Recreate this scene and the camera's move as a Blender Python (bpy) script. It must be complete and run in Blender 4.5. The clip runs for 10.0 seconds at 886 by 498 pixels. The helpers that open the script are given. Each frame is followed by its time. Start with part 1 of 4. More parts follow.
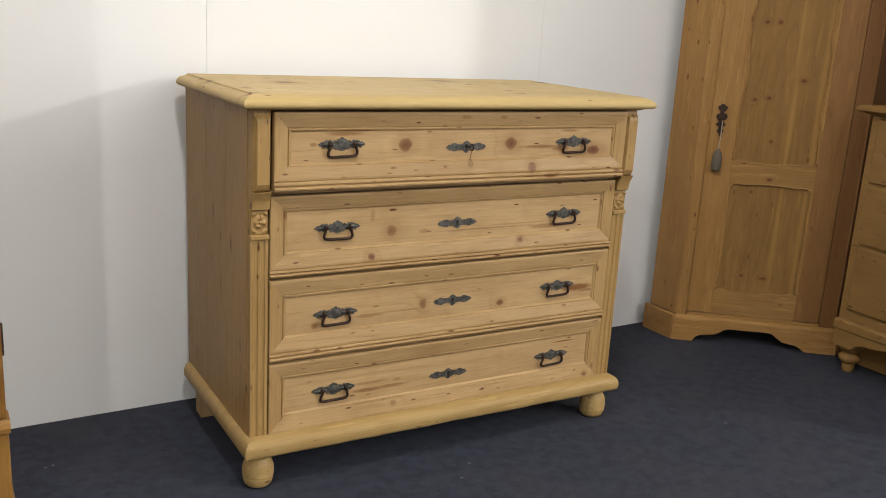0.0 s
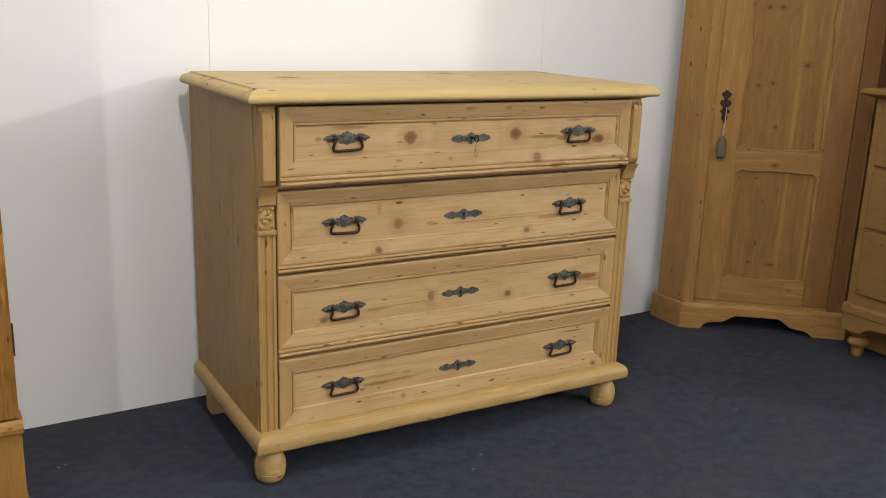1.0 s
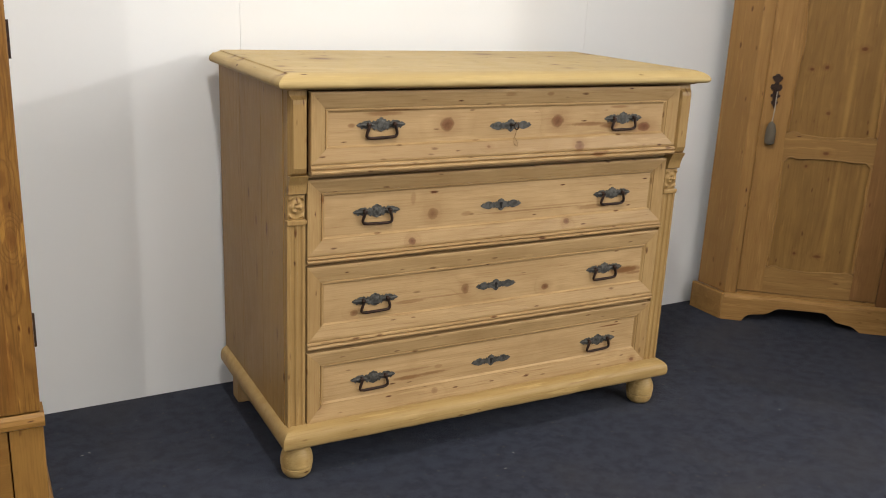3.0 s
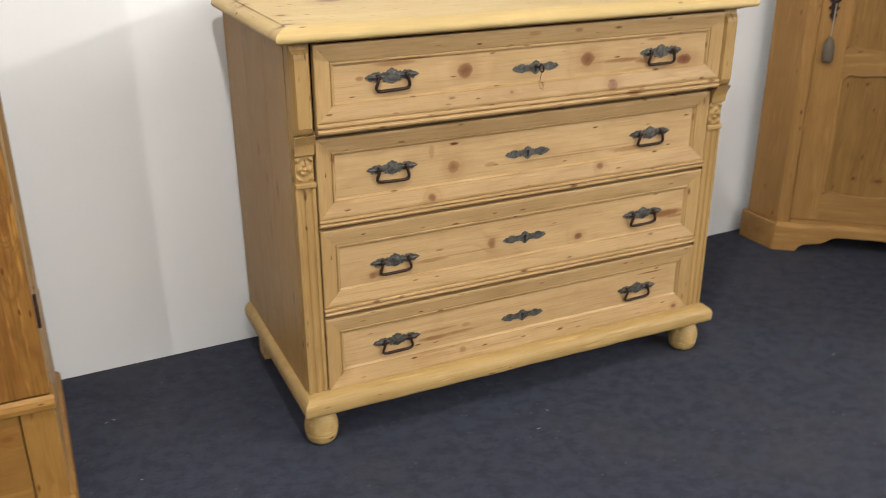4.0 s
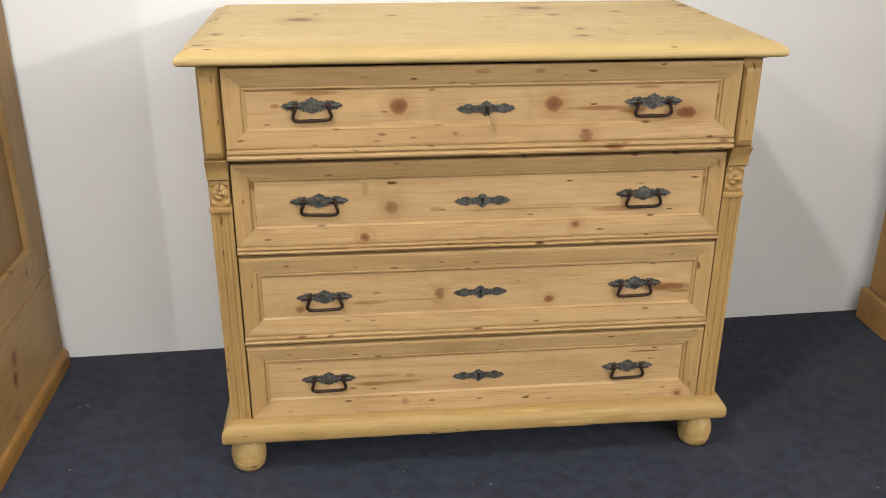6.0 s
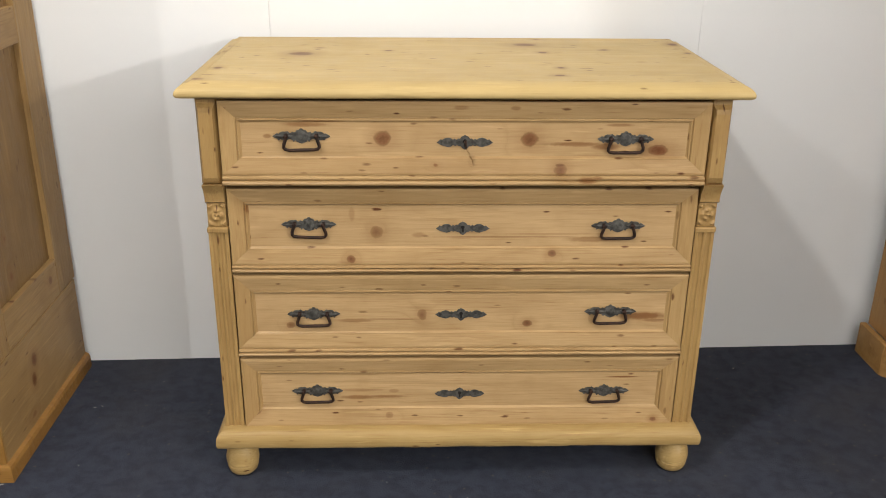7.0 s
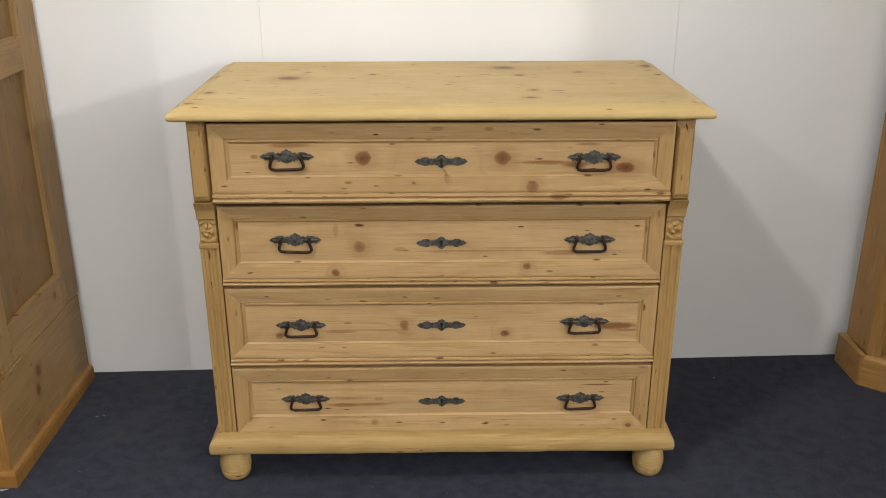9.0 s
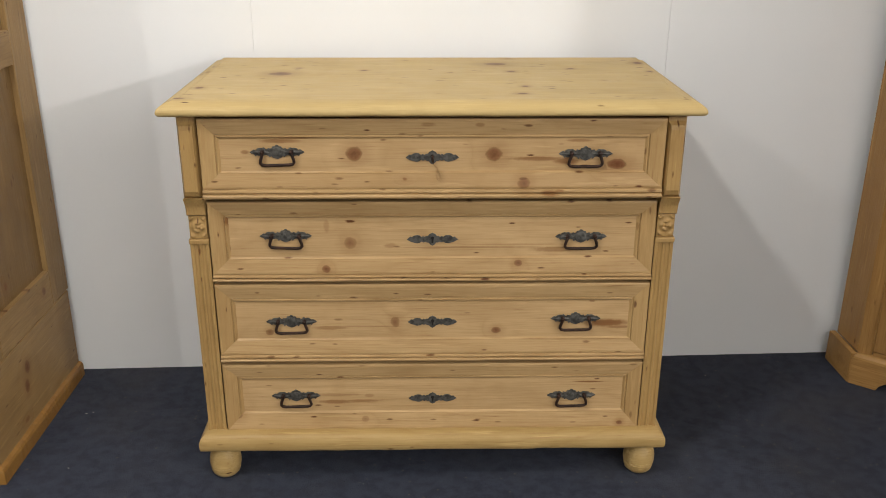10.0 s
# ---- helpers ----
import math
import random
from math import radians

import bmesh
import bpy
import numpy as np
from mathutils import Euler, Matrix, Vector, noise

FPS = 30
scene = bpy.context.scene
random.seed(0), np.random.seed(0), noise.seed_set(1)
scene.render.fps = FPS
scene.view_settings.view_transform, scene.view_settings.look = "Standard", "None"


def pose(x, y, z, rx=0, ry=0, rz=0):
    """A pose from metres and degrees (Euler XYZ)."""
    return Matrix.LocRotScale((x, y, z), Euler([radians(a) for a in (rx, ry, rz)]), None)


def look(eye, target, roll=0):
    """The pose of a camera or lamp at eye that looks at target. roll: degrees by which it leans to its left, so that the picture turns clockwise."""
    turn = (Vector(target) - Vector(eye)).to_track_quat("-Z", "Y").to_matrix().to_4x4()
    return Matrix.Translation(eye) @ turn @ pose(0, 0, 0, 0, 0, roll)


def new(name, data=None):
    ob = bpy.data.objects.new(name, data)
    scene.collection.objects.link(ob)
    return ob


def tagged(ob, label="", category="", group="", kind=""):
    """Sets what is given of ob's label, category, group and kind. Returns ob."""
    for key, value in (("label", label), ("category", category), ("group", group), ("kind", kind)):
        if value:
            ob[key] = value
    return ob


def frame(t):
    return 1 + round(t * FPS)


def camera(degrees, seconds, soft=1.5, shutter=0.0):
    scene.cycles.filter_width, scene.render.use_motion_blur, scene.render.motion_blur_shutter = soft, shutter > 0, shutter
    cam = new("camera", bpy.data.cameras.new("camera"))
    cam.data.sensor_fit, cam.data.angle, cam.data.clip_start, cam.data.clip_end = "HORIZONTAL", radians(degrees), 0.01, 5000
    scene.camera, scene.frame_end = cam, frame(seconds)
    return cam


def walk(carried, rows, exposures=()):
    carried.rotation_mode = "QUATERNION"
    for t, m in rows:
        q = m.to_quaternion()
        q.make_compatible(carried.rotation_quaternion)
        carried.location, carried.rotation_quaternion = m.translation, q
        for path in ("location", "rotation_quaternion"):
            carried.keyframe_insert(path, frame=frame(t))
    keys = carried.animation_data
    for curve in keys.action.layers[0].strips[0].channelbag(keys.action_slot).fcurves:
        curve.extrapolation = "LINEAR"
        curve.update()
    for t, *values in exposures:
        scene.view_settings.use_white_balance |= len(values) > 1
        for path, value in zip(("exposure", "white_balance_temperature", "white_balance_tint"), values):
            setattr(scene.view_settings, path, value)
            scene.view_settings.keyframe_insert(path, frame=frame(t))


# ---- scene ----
cam = camera(52.0, 10.0, soft=0.9, shutter=0.5)
PATH = [
    (0, (-1.231, -2.482, 1.17), (-0.247, -0.812, 0.678), 3.3),
    (0.5, (-1.236, -2.491, 1.163), (-0.261, -0.815, 0.671), 2.6),
    (1, (-1.238, -2.48, 1.162), (-0.263, -0.808, 0.659), 2.0),
    (1.5, (-1.233, -2.479, 1.165), (-0.264, -0.806, 0.654), 1.8),
    (2, (-1.234, -2.47, 1.163), (-0.27, -0.794, 0.65), 2.0),
    (2.5, (-1.232, -2.462, 1.175), (-0.294, -0.776, 0.65), 2.1),
    (3.8, (-1.091, -2.248, 1.243), (-0.27, -0.574, 0.519), 2.0),
    (4, (-1.059, -2.259, 1.266), (-0.282, -0.586, 0.492), -0.2),
    (4.5, (-0.879, -2.346, 1.288), (-0.429, -0.56, 0.507), -0.7),
    (5, (-0.669, -2.325, 1.292), (-0.272, -0.55, 0.462), 0.2),
    (5.5, (-0.463, -2.268, 1.301), (-0.14, -0.453, 0.527), 0.3),
    (6.8, (-0.124, -2.339, 1.346), (-0.079, -0.506, 0.549), 0.1),
    (7, (-0.119, -2.378, 1.372), (-0.059, -0.526, 0.618), 0.6),
    (7.5, (-0.107, -2.452, 1.384), (-0.087, -0.606, 0.614), -0.5),
    (8, (-0.066, -2.464, 1.393), (-0.058, -0.604, 0.659), 0.1),
    (8.5, (-0.044, -2.473, 1.401), (-0.028, -0.604, 0.689), -0.6),
    (9, (-0.039, -2.478, 1.405), (-0.012, -0.613, 0.685), -0.1),
    (9.5, (-0.036, -2.477, 1.401), (0.007, -0.615, 0.673), 0.1),
    (10, (-0.034, -2.476, 1.397), (0.008, -0.611, 0.675), 0.2),
]
walk(cam, [(t, look(eye, target, roll)) for t, eye, target, roll in PATH],
     exposures=((0.0, -0.06), (2.7, -0.06), (4.0, 0.30), (4.5, 0.24), (5.0, 0.40), (5.5, 0.32), (7.0, 0.12), (7.5, 0.04), (8.0, 0.06), (8.5, -0.08), (10.0, -0.12)))

# ---- light: three showroom ceiling lamps, an added fill panel and the weak glow of the hall ----
world = bpy.data.worlds.new("hall")
scene.world = world
world.use_nodes = True
world.node_tree.nodes["Background"].inputs[0].default_value = (1.0, 0.93, 0.84, 1)
world.node_tree.nodes["Background"].inputs[1].default_value = 0.05


def ceiling_lamp(name, at, watts, radius, colour):
    data = bpy.data.lights.new(name, "POINT")
    data.energy, data.shadow_soft_size, data.color = watts, radius, colour
    ob = new(name, data)
    ob.location = at
    return ob


ceiling_lamp("lamp_over_the_chest", (-0.84, -1.67, 2.75), 106, 0.06, (1.0, 0.985, 0.955))
ceiling_lamp("lamp_behind", (-2.75, -3.72, 3.2), 118, 0.03, (1.0, 0.985, 0.955))
ceiling_lamp("lamp_far_right", (6.0, -6.2, 2.92), 760, 0.16, (1.0, 0.985, 0.955))


def fill_panel(name, at, wide, deep, watts):
    """An added fill light overhead, as one soft rectangle."""
    data = bpy.data.lights.new(name, "AREA")
    data.shape, data.size, data.size_y, data.energy, data.color = "RECTANGLE", wide, deep, watts, (1.0, 0.985, 0.96)
    ob = new(name, data)
    ob.location = at
    return ob


# unseen panel added as soft fill, mostly for the right wall
fill_panel("fill_over_the_hall", (1.3, -5.0, 2.9), 2.6, 1.0, 115)


# ---- materials ----
class Nodes:
    """Short hand for building a node material."""

    def __init__(self, name):
        self.mat = bpy.data.materials.new(name)
        self.mat.use_nodes = True
        self.tree = self.mat.node_tree
        self.bsdf = self.tree.nodes["Principled BSDF"]

    def put(self, kind, ins=None, **props):
        node = self.tree.nodes.new("ShaderNode" + kind)
        for k, v in props.items():
            setattr(node, k, v)
        for k, v in (ins or {}).items():
            self.feed(node.inputs[k], v)
        return node

    def feed(self, socket, v):
        if isinstance(v, bpy.types.NodeSocket):
            self.tree.links.new(v, socket)
        else:
            socket.default_value = v

    def math(self, op, a, b=0.0, c=0.0):
        return self.put("Math", {0: a, 1: b, 2: c}, operation=op).outputs[0]

    def vmath(self, op, a, b=(0, 0, 0)):
        return self.put("VectorMath", {0: a, 1: b}, operation=op).outputs[0]

    def step(self, v, lo, hi, a=0.0, b=1.0):
        return self.put("MapRange", {0: v, 1: lo, 2: hi, 3: a, 4: b}, interpolation_type="SMOOTHSTEP").outputs[0]

    def mix(self, f, a, b, blend="MIX"):
        node = self.put("Mix", data_type="RGBA", blend_type=blend)
        self.feed(node.inputs[0], f)
        self.feed(node.inputs[6], a)
        self.feed(node.inputs[7], b)
        return node.outputs[2]

    def noise(self, vec, scale, detail=3.0, rough=0.55):
        return self.put("TexNoise", {"Vector": vec, "Scale": scale, "Detail": detail, "Roughness": rough}).outputs[0]

    def out(self, colour, rough, metal=0.0, height=None, depth=0.001):
        self.feed(self.bsdf.inputs["Base Color"], colour)
        self.feed(self.bsdf.inputs["Roughness"], rough)
        self.feed(self.bsdf.inputs["Metallic"], metal)
        if height is not None:
            bump = self.put("Bump", {"Height": height, "Distance": depth, "Strength": 1.0})
            self.feed(self.bsdf.inputs["Normal"], bump.outputs[0])
        return self.mat


def rgb(r, g, b):
    """Linear colour from 0-255 display values."""
    return tuple(((c / 255 + 0.055) / 1.055) ** 2.4 if c > 10 else c / 255 / 12.92 for c in (r, g, b)) + (1.0,)


def pine(name, axis, light, dark, knots=(), stains=(), plane="xz", worn=0.95, rough=0.42, scatter=0.80, streak=0.6, pale=(), nicks=0.84, swirl=0.07):
    """Waxed old pine with the grain along one axis. knots and stains: (x, z, wide, high, strength) at known places of the thing's face."""
    n = Nodes(name)
    raw = n.put("TexCoord").outputs["Object"]
    rnd = n.put("ObjectInfo").outputs["Random"]
    shift = n.put("CombineXYZ", {0: n.math("MULTIPLY", rnd, 37.0), 1: n.math("MULTIPLY", rnd, 53.0), 2: n.math("MULTIPLY", rnd, 71.0)}).outputs[0]
    co = n.vmath("ADD", raw, shift)
    along = lambda k: {"x": (k, 1, 1), "y": (1, k, 1), "z": (1, 1, k)}[axis]
    cl, cf = n.vmath("MULTIPLY", co, along(0.16)), n.vmath("MULTIPLY", co, along(0.035))
    xyz = n.put("SeparateXYZ", {0: co}).outputs

    def cells(scale, stretch):
        """Flat cells in the plane of the face, drawn out along the grain."""
        uv = [n.math("MULTIPLY", xyz["XYZ".index(c.upper())], stretch if c == axis else 1.0) for c in plane]
        return n.put("TexVoronoi", {"Vector": n.put("CombineXYZ", {0: uv[0], 1: uv[1]}).outputs[0], "Scale": scale, "Randomness": 1.0}, voronoi_dimensions="2D")

    brown, red = rgb(106, 63, 26), rgb(98, 53, 25)
    # small scattered knots: few cells of a coarse net carry one
    vor = cells(8.0, 0.6)
    pick = n.put("SeparateColor", {0: vor.outputs["Color"]})
    chosen = n.math("GREATER_THAN", pick.outputs[0], scatter)
    size = n.math("MULTIPLY_ADD", pick.outputs[1], 0.045, 0.02)
    wob = n.math("MULTIPLY", n.math("SUBTRACT", n.noise(co, 75.0, 3.0), 0.5), 0.05)
    vd = n.math("DIVIDE", n.math("ADD", vor.outputs["Distance"], wob), size)
    small = n.math("MULTIPLY", n.math("SUBTRACT", 1.0, n.step(vd, 0.5, 1.3)), chosen)
    halo = n.math("MULTIPLY", n.math("SUBTRACT", 1.0, n.step(vd, 0.6, 4.5)), chosen)

    def marks(rows, inner, outer):
        total = None
        for kx, kz, kw, kh, power in rows:
            at, scale = {"xz": ((kx, 0, kz), (1 / kw, 0, 1 / kh)), "xy": ((kx, kz, 0), (1 / kw, 1 / kh, 0)), "yz": ((0, kx, kz), (0, 1 / kw, 1 / kh))}[plane]
            d = n.vmath("MULTIPLY", n.vmath("SUBTRACT", raw, at), scale)
            r = n.math("ADD", n.put("VectorMath", {0: d}, operation="LENGTH").outputs[1], n.math("MULTIPLY", wob, 12.0))
            m = n.step(r, inner, outer, power, 0.0)
            total = m if total is None else n.math("MAXIMUM", total, m)
        return total

    # growth rings, bent round the knots
    field = n.math("ADD", n.noise(cl, 4.2, 2.0, 0.4), n.math("MULTIPLY", halo, 0.05))
    if knots:
        near = marks(knots, 0.8, 5.0)
        field = n.math("ADD", field, n.math("MULTIPLY", near, swirl))
    bands = n.math("POWER", n.math("PINGPONG", n.math("MULTIPLY", field, 26.0), 1.0), 2.6)
    fibre = n.noise(cf, 260.0, 3.0, 0.65)
    broad, blotch = n.noise(cl, 2.0, 3.0), n.noise(co, 9.0, 4.0)
    mid = tuple(0.5 * (a + b) for a, b in zip(light, dark))
    col = n.mix(n.math("MULTIPLY", bands, 0.34 * streak), light, dark)
    col = n.mix(n.step(fibre, 0.42, 0.68, 0.0, 0.40 * streak), col, dark)
    col = n.mix(n.step(fibre, 0.64, 0.74, 0.0, 0.55 * streak), col, brown)
    col = n.mix(n.step(broad, 0.38, 0.66, 0.0, 0.5), col, mid)
    # paler sapwood and duller, handled patches drawn out along the grain
    sap, dull = n.noise(n.vmath("MULTIPLY", co, along(0.22)), 11.0, 4.0, 0.6), n.noise(n.vmath("MULTIPLY", co, along(0.4)), 6.0, 4.0, 0.6)
    col = n.mix(n.step(sap, 0.50, 0.72, 0.0, 0.42), col, tuple(min(1.0, c * k) for c, k in zip(light[:3], (1.20, 1.21, 1.22))) + (1,))
    col = n.mix(n.step(dull, 0.54, 0.78, 0.0, 0.45), col, tuple(c * k for c, k in zip(mid[:3], (0.80, 0.81, 0.83))) + (1,))
    col = n.mix(n.step(blotch, 0.5, 0.75, 0.0, 0.28), col, dark)
    rubbed = n.noise(n.vmath("MULTIPLY", co, along(0.09)), 75.0, 3.0, 0.6)
    col = n.mix(n.step(rubbed, 0.56, 0.70, 0.0, 0.5 * streak), col, tuple(min(1.0, c * k) for c, k in zip(light[:3], (1.24, 1.25, 1.26))) + (1,))
    col = n.mix(n.math("MULTIPLY", rnd, 0.18), col, dark)
    # short dark nicks along the grain, each a soft-ended dash
    ragged = n.math("MULTIPLY", n.math("SUBTRACT", n.noise(n.vmath("MULTIPLY", co, along(0.3)), 130.0, 3.0), 0.5), 0.19)
    deep = rgb(80, 44, 16)
    for scale, share, width, stretch in ((25.0, nicks - 0.02, 0.085, 0.32), (44.0, nicks - 0.02, 0.10, 0.26), (14.0, nicks + 0.05, 0.045, 0.13)):
        nick = cells(scale, stretch)
        nickc = n.put("SeparateColor", {0: nick.outputs["Color"]})
        d = n.math("ADD", nick.outputs["Distance"], ragged)
        m = n.math("MULTIPLY", n.math("GREATER_THAN", nickc.outputs[2], share), n.step(d, width * 0.25, width * 1.2, 1.0, 0.0))
        m = n.math("MULTIPLY", m, n.math("MULTIPLY_ADD", nickc.outputs[1], 0.80, 0.34))
        col = n.mix(n.math("MULTIPLY", m, worn), col, deep)
    col = n.mix(n.math("MULTIPLY", halo, 0.22), col, brown)
    col = n.mix(n.math("MULTIPLY", small, 0.72), col, brown)
    if pale:
        col = n.mix(n.math("MULTIPLY", marks(pale, 0.3, 1.4), 0.55), col, tuple(min(1.0, c * 1.7) for c in light[:3]) + (1,))
    if stains:
        col = n.mix(n.math("MULTIPLY", marks(stains, 0.45, 1.15), 0.85), col, brown)
    if knots:
        col = n.mix(n.math("MULTIPLY", marks(knots, 0.7, 3.2), 0.36), col, brown)
        core = n.math("MULTIPLY", marks(knots, 0.6, 1.25), n.math("MULTIPLY_ADD", n.noise(co, 170.0, 2.0), 0.4, 0.7))
        col = n.mix(core, col, red)
        rim = n.math("MULTIPLY", marks(knots, 0.95, 1.2), n.math("SUBTRACT", 1.0, marks(knots, 0.7, 0.95)))
        col = n.mix(n.math("MULTIPLY", rim, 0.35), col, deep)
        col = n.mix(n.math("MULTIPLY", marks(knots, 0.0, 0.7), 0.55), col, deep)
    height = n.math("SUBTRACT", n.math("MULTIPLY", fibre, 0.7), n.math("MULTIPLY", bands, 0.5))
    gloss = n.math("MULTIPLY_ADD", n.noise(co, 14.0, 4.0), 0.22, rough - 0.1)
    n.bsdf.inputs["Specular IOR Level"].default_value = 0.22
    return n.out(col, gloss, 0.0, height, 0.0008)


def wall_paint(name):
    n = Nodes(name)
    co = n.put("TexCoord").outputs["Object"]
    big, grain = n.noise(co, 1.6, 4.0), n.noise(co, 240.0, 2.0)
    smear = n.noise(n.vmath("MULTIPLY", co, (1, 1, 0.15)), 7.0, 4.0)
    col = n.mix(n.step(big, 0.35, 0.7, 0.0, 0.5), (0.77, 0.765, 0.752, 1), (0.735, 0.73, 0.718, 1))
    col = n.mix(n.step(smear, 0.6, 0.8, 0.0, 0.3), col, (0.71, 0.70, 0.69, 1))
    return n.out(col, 0.55, 0.0, n.math("ADD", n.math("MULTIPLY", grain, 0.3), n.math("MULTIPLY", big, 2.0)), 0.0006)


def carpet_cloth(name):
    n = Nodes(name)
    co = n.put("TexCoord").outputs["Object"]
    pile, tuft, mid, big = n.noise(co, 420.0, 2.0, 0.7), n.noise(co, 130.0, 3.0, 0.7), n.noise(co, 26.0, 5.0, 0.65), n.noise(co, 2.6, 5.0, 0.6)
    col = n.mix(n.step(pile, 0.3, 0.7), (0.009, 0.011, 0.022, 1), (0.029, 0.036, 0.061, 1))
    col = n.mix(n.step(tuft, 0.5, 0.75, 0.0, 0.6), col, (0.039, 0.043, 0.057, 1))
    col = n.mix(n.step(mid, 0.40, 0.62, 0.0, 0.42), col, (0.038, 0.043, 0.061, 1))
    col = n.mix(n.step(mid, 0.55, 0.36, 0.0, 0.36), col, (0.007, 0.009, 0.016, 1))
    col = n.mix(n.step(big, 0.45, 0.7, 0.0, 0.5), col, (0.039, 0.038, 0.044, 1))
    # brown dust and pale lint trodden in
    for scale, share, reach, tint, power in ((55.0, 0.86, 0.24, (0.098, 0.076, 0.057, 1), 0.6), (21.0, 0.93, 0.06, (0.24, 0.23, 0.22, 1), 0.55)):
        bit = n.put("TexVoronoi", {"Vector": co, "Scale": scale})
        chance = n.put("SeparateColor", {0: bit.outputs["Color"]}).outputs[0]
        m = n.math("MULTIPLY", n.math("GREATER_THAN", chance, share), n.step(bit.outputs["Distance"], reach * 0.4, reach, power, 0.0))
        col = n.mix(m, col, tint)
    return n.out(col, 0.95, 0.0, n.math("ADD", pile, n.math("ADD", n.math("MULTIPLY", tuft, 1.2), n.math("MULTIPLY", mid, 1.5))), 0.0028)


def metal(name, colour, rust, rough, shine=0.6):
    n = Nodes(name)
    co = n.put("TexCoord").outputs["Object"]
    col = n.mix(n.step(n.noise(co, 120.0, 4.0), 0.35, 0.7), colour, rust)
    return n.out(col, n.math("MULTIPLY_ADD", n.noise(co, 300.0), 0.3, rough), shine, n.noise(co, 260.0, 3.0), 0.0006)


def plain(name, colour, rough=0.6):
    n = Nodes(name)
    co = n.put("TexCoord").outputs["Object"]
    col = n.mix(n.noise(co, 35.0, 3.0), colour, tuple(c * 0.75 for c in colour[:3]) + (1,))
    return n.out(col, rough)


LIGHT, DARK = (0.455, 0.300, 0.146, 1), (0.235, 0.130, 0.045, 1)
# darker copy of the chest's pine: the sides' shade is put into its colour
SHADED_SIDE_Z = pine("shaded_side_pine", "z", (0.345, 0.207, 0.068, 1), (0.20, 0.107, 0.032, 1), ((-0.065, 0.60, 0.006, 0.016, 0.8), (0.085, 0.655, 0.006, 0.012, 0.7), (0.022, 0.47, 0.005, 0.020, 0.5), (-0.140, 0.36, 0.006, 0.014, 0.6)), plane="yz", streak=0.45, scatter=0.93, nicks=0.90)
PINE_X, PINE_Y, PINE_Z = (pine("stripped_pine_" + a, a, LIGHT, DARK) for a in "xyz")
OR_L, OR_D = (0.285, 0.148, 0.037, 1), (0.150, 0.064, 0.014, 1)
HONEY_X, HONEY_Y, HONEY_Z = (pine("honey_pine_" + a, a, OR_L, OR_D, plane="yz" if a == "y" else "xz", rough=0.38, streak=1.0, scatter=0.68, nicks=0.80) for a in "xyz")
AGED_X, AGED_Y, AGED_Z = (pine("aged_pine_" + a, a, (0.37, 0.203, 0.066, 1), (0.21, 0.102, 0.029, 1), rough=0.42, scatter=0.90, nicks=0.955, streak=1.2) for a in "xyz")
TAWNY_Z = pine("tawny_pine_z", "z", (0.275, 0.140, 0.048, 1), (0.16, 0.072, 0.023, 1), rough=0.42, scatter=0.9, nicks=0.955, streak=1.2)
# redder wood of the cupboard's right edge, with its shade mixed into the colour
SHADED_RUSSET_Z = pine("shaded_russet_pine_z", "z", (0.205, 0.098, 0.036, 1), (0.115, 0.05, 0.018, 1), rough=0.40)
WALL = wall_paint("white_board_paint")
CARPET = carpet_cloth("navy_carpet")
PEWTER = metal("blackened_plate", (0.094, 0.089, 0.076, 1), (0.034, 0.030, 0.025, 1), 0.40, 0.35)
IRON = metal("rusted_iron", (0.026, 0.015, 0.011, 1), (0.06, 0.028, 0.016, 1), 0.45)
# near-black that stands in for the shade inside drawer gaps and keyholes
BLACK = plain("gap_shade_black", (0.012, 0.009, 0.007, 1), 0.9)
TWINE = plain("brown_twine", (0.36, 0.21, 0.085, 1), 0.9)
GREY = plain("grey_thread", (0.125, 0.10, 0.07, 1), 0.9)


# ---- mesh helpers ----
def thing(name, at, label, category, group="", kind="", turn=0.0):
    ob = new(name)
    ob.location, ob.rotation_euler = at, (0, 0, radians(turn))
    ob.empty_display_size = 0.1
    return tagged(ob, label, category, group, kind)


def part(name, bm, material, parent, label="", smooth=False):
    bmesh.ops.recalc_face_normals(bm, faces=bm.faces)
    mesh = bpy.data.meshes.new(name)
    if smooth:
        for f in bm.faces:
            f.smooth = True
    bm.to_mesh(mesh)
    bm.free()
    mesh.materials.append(material)
    if smooth:
        mesh.set_sharp_from_angle(angle=radians(40))
    ob = new(name, mesh)
    ob.parent = parent
    return tagged(ob, label)


def box(x0, x1, y0, y1, z0, z1, bevel=0.002, bm=None, segments=2):
    bm = bm or bmesh.new()
    made = bmesh.ops.create_cube(bm, size=1.0)["verts"]
    for v in made:
        v.co = Vector((x0 + (v.co.x + 0.5) * (x1 - x0), y0 + (v.co.y + 0.5) * (y1 - y0), z0 + (v.co.z + 0.5) * (z1 - z0)))
    if bevel:
        edges = list({e for v in made for e in v.link_edges})
        bmesh.ops.bevel(bm, geom=edges, offset=bevel, segments=segments, affect="EDGES", profile=0.5)
    return bm


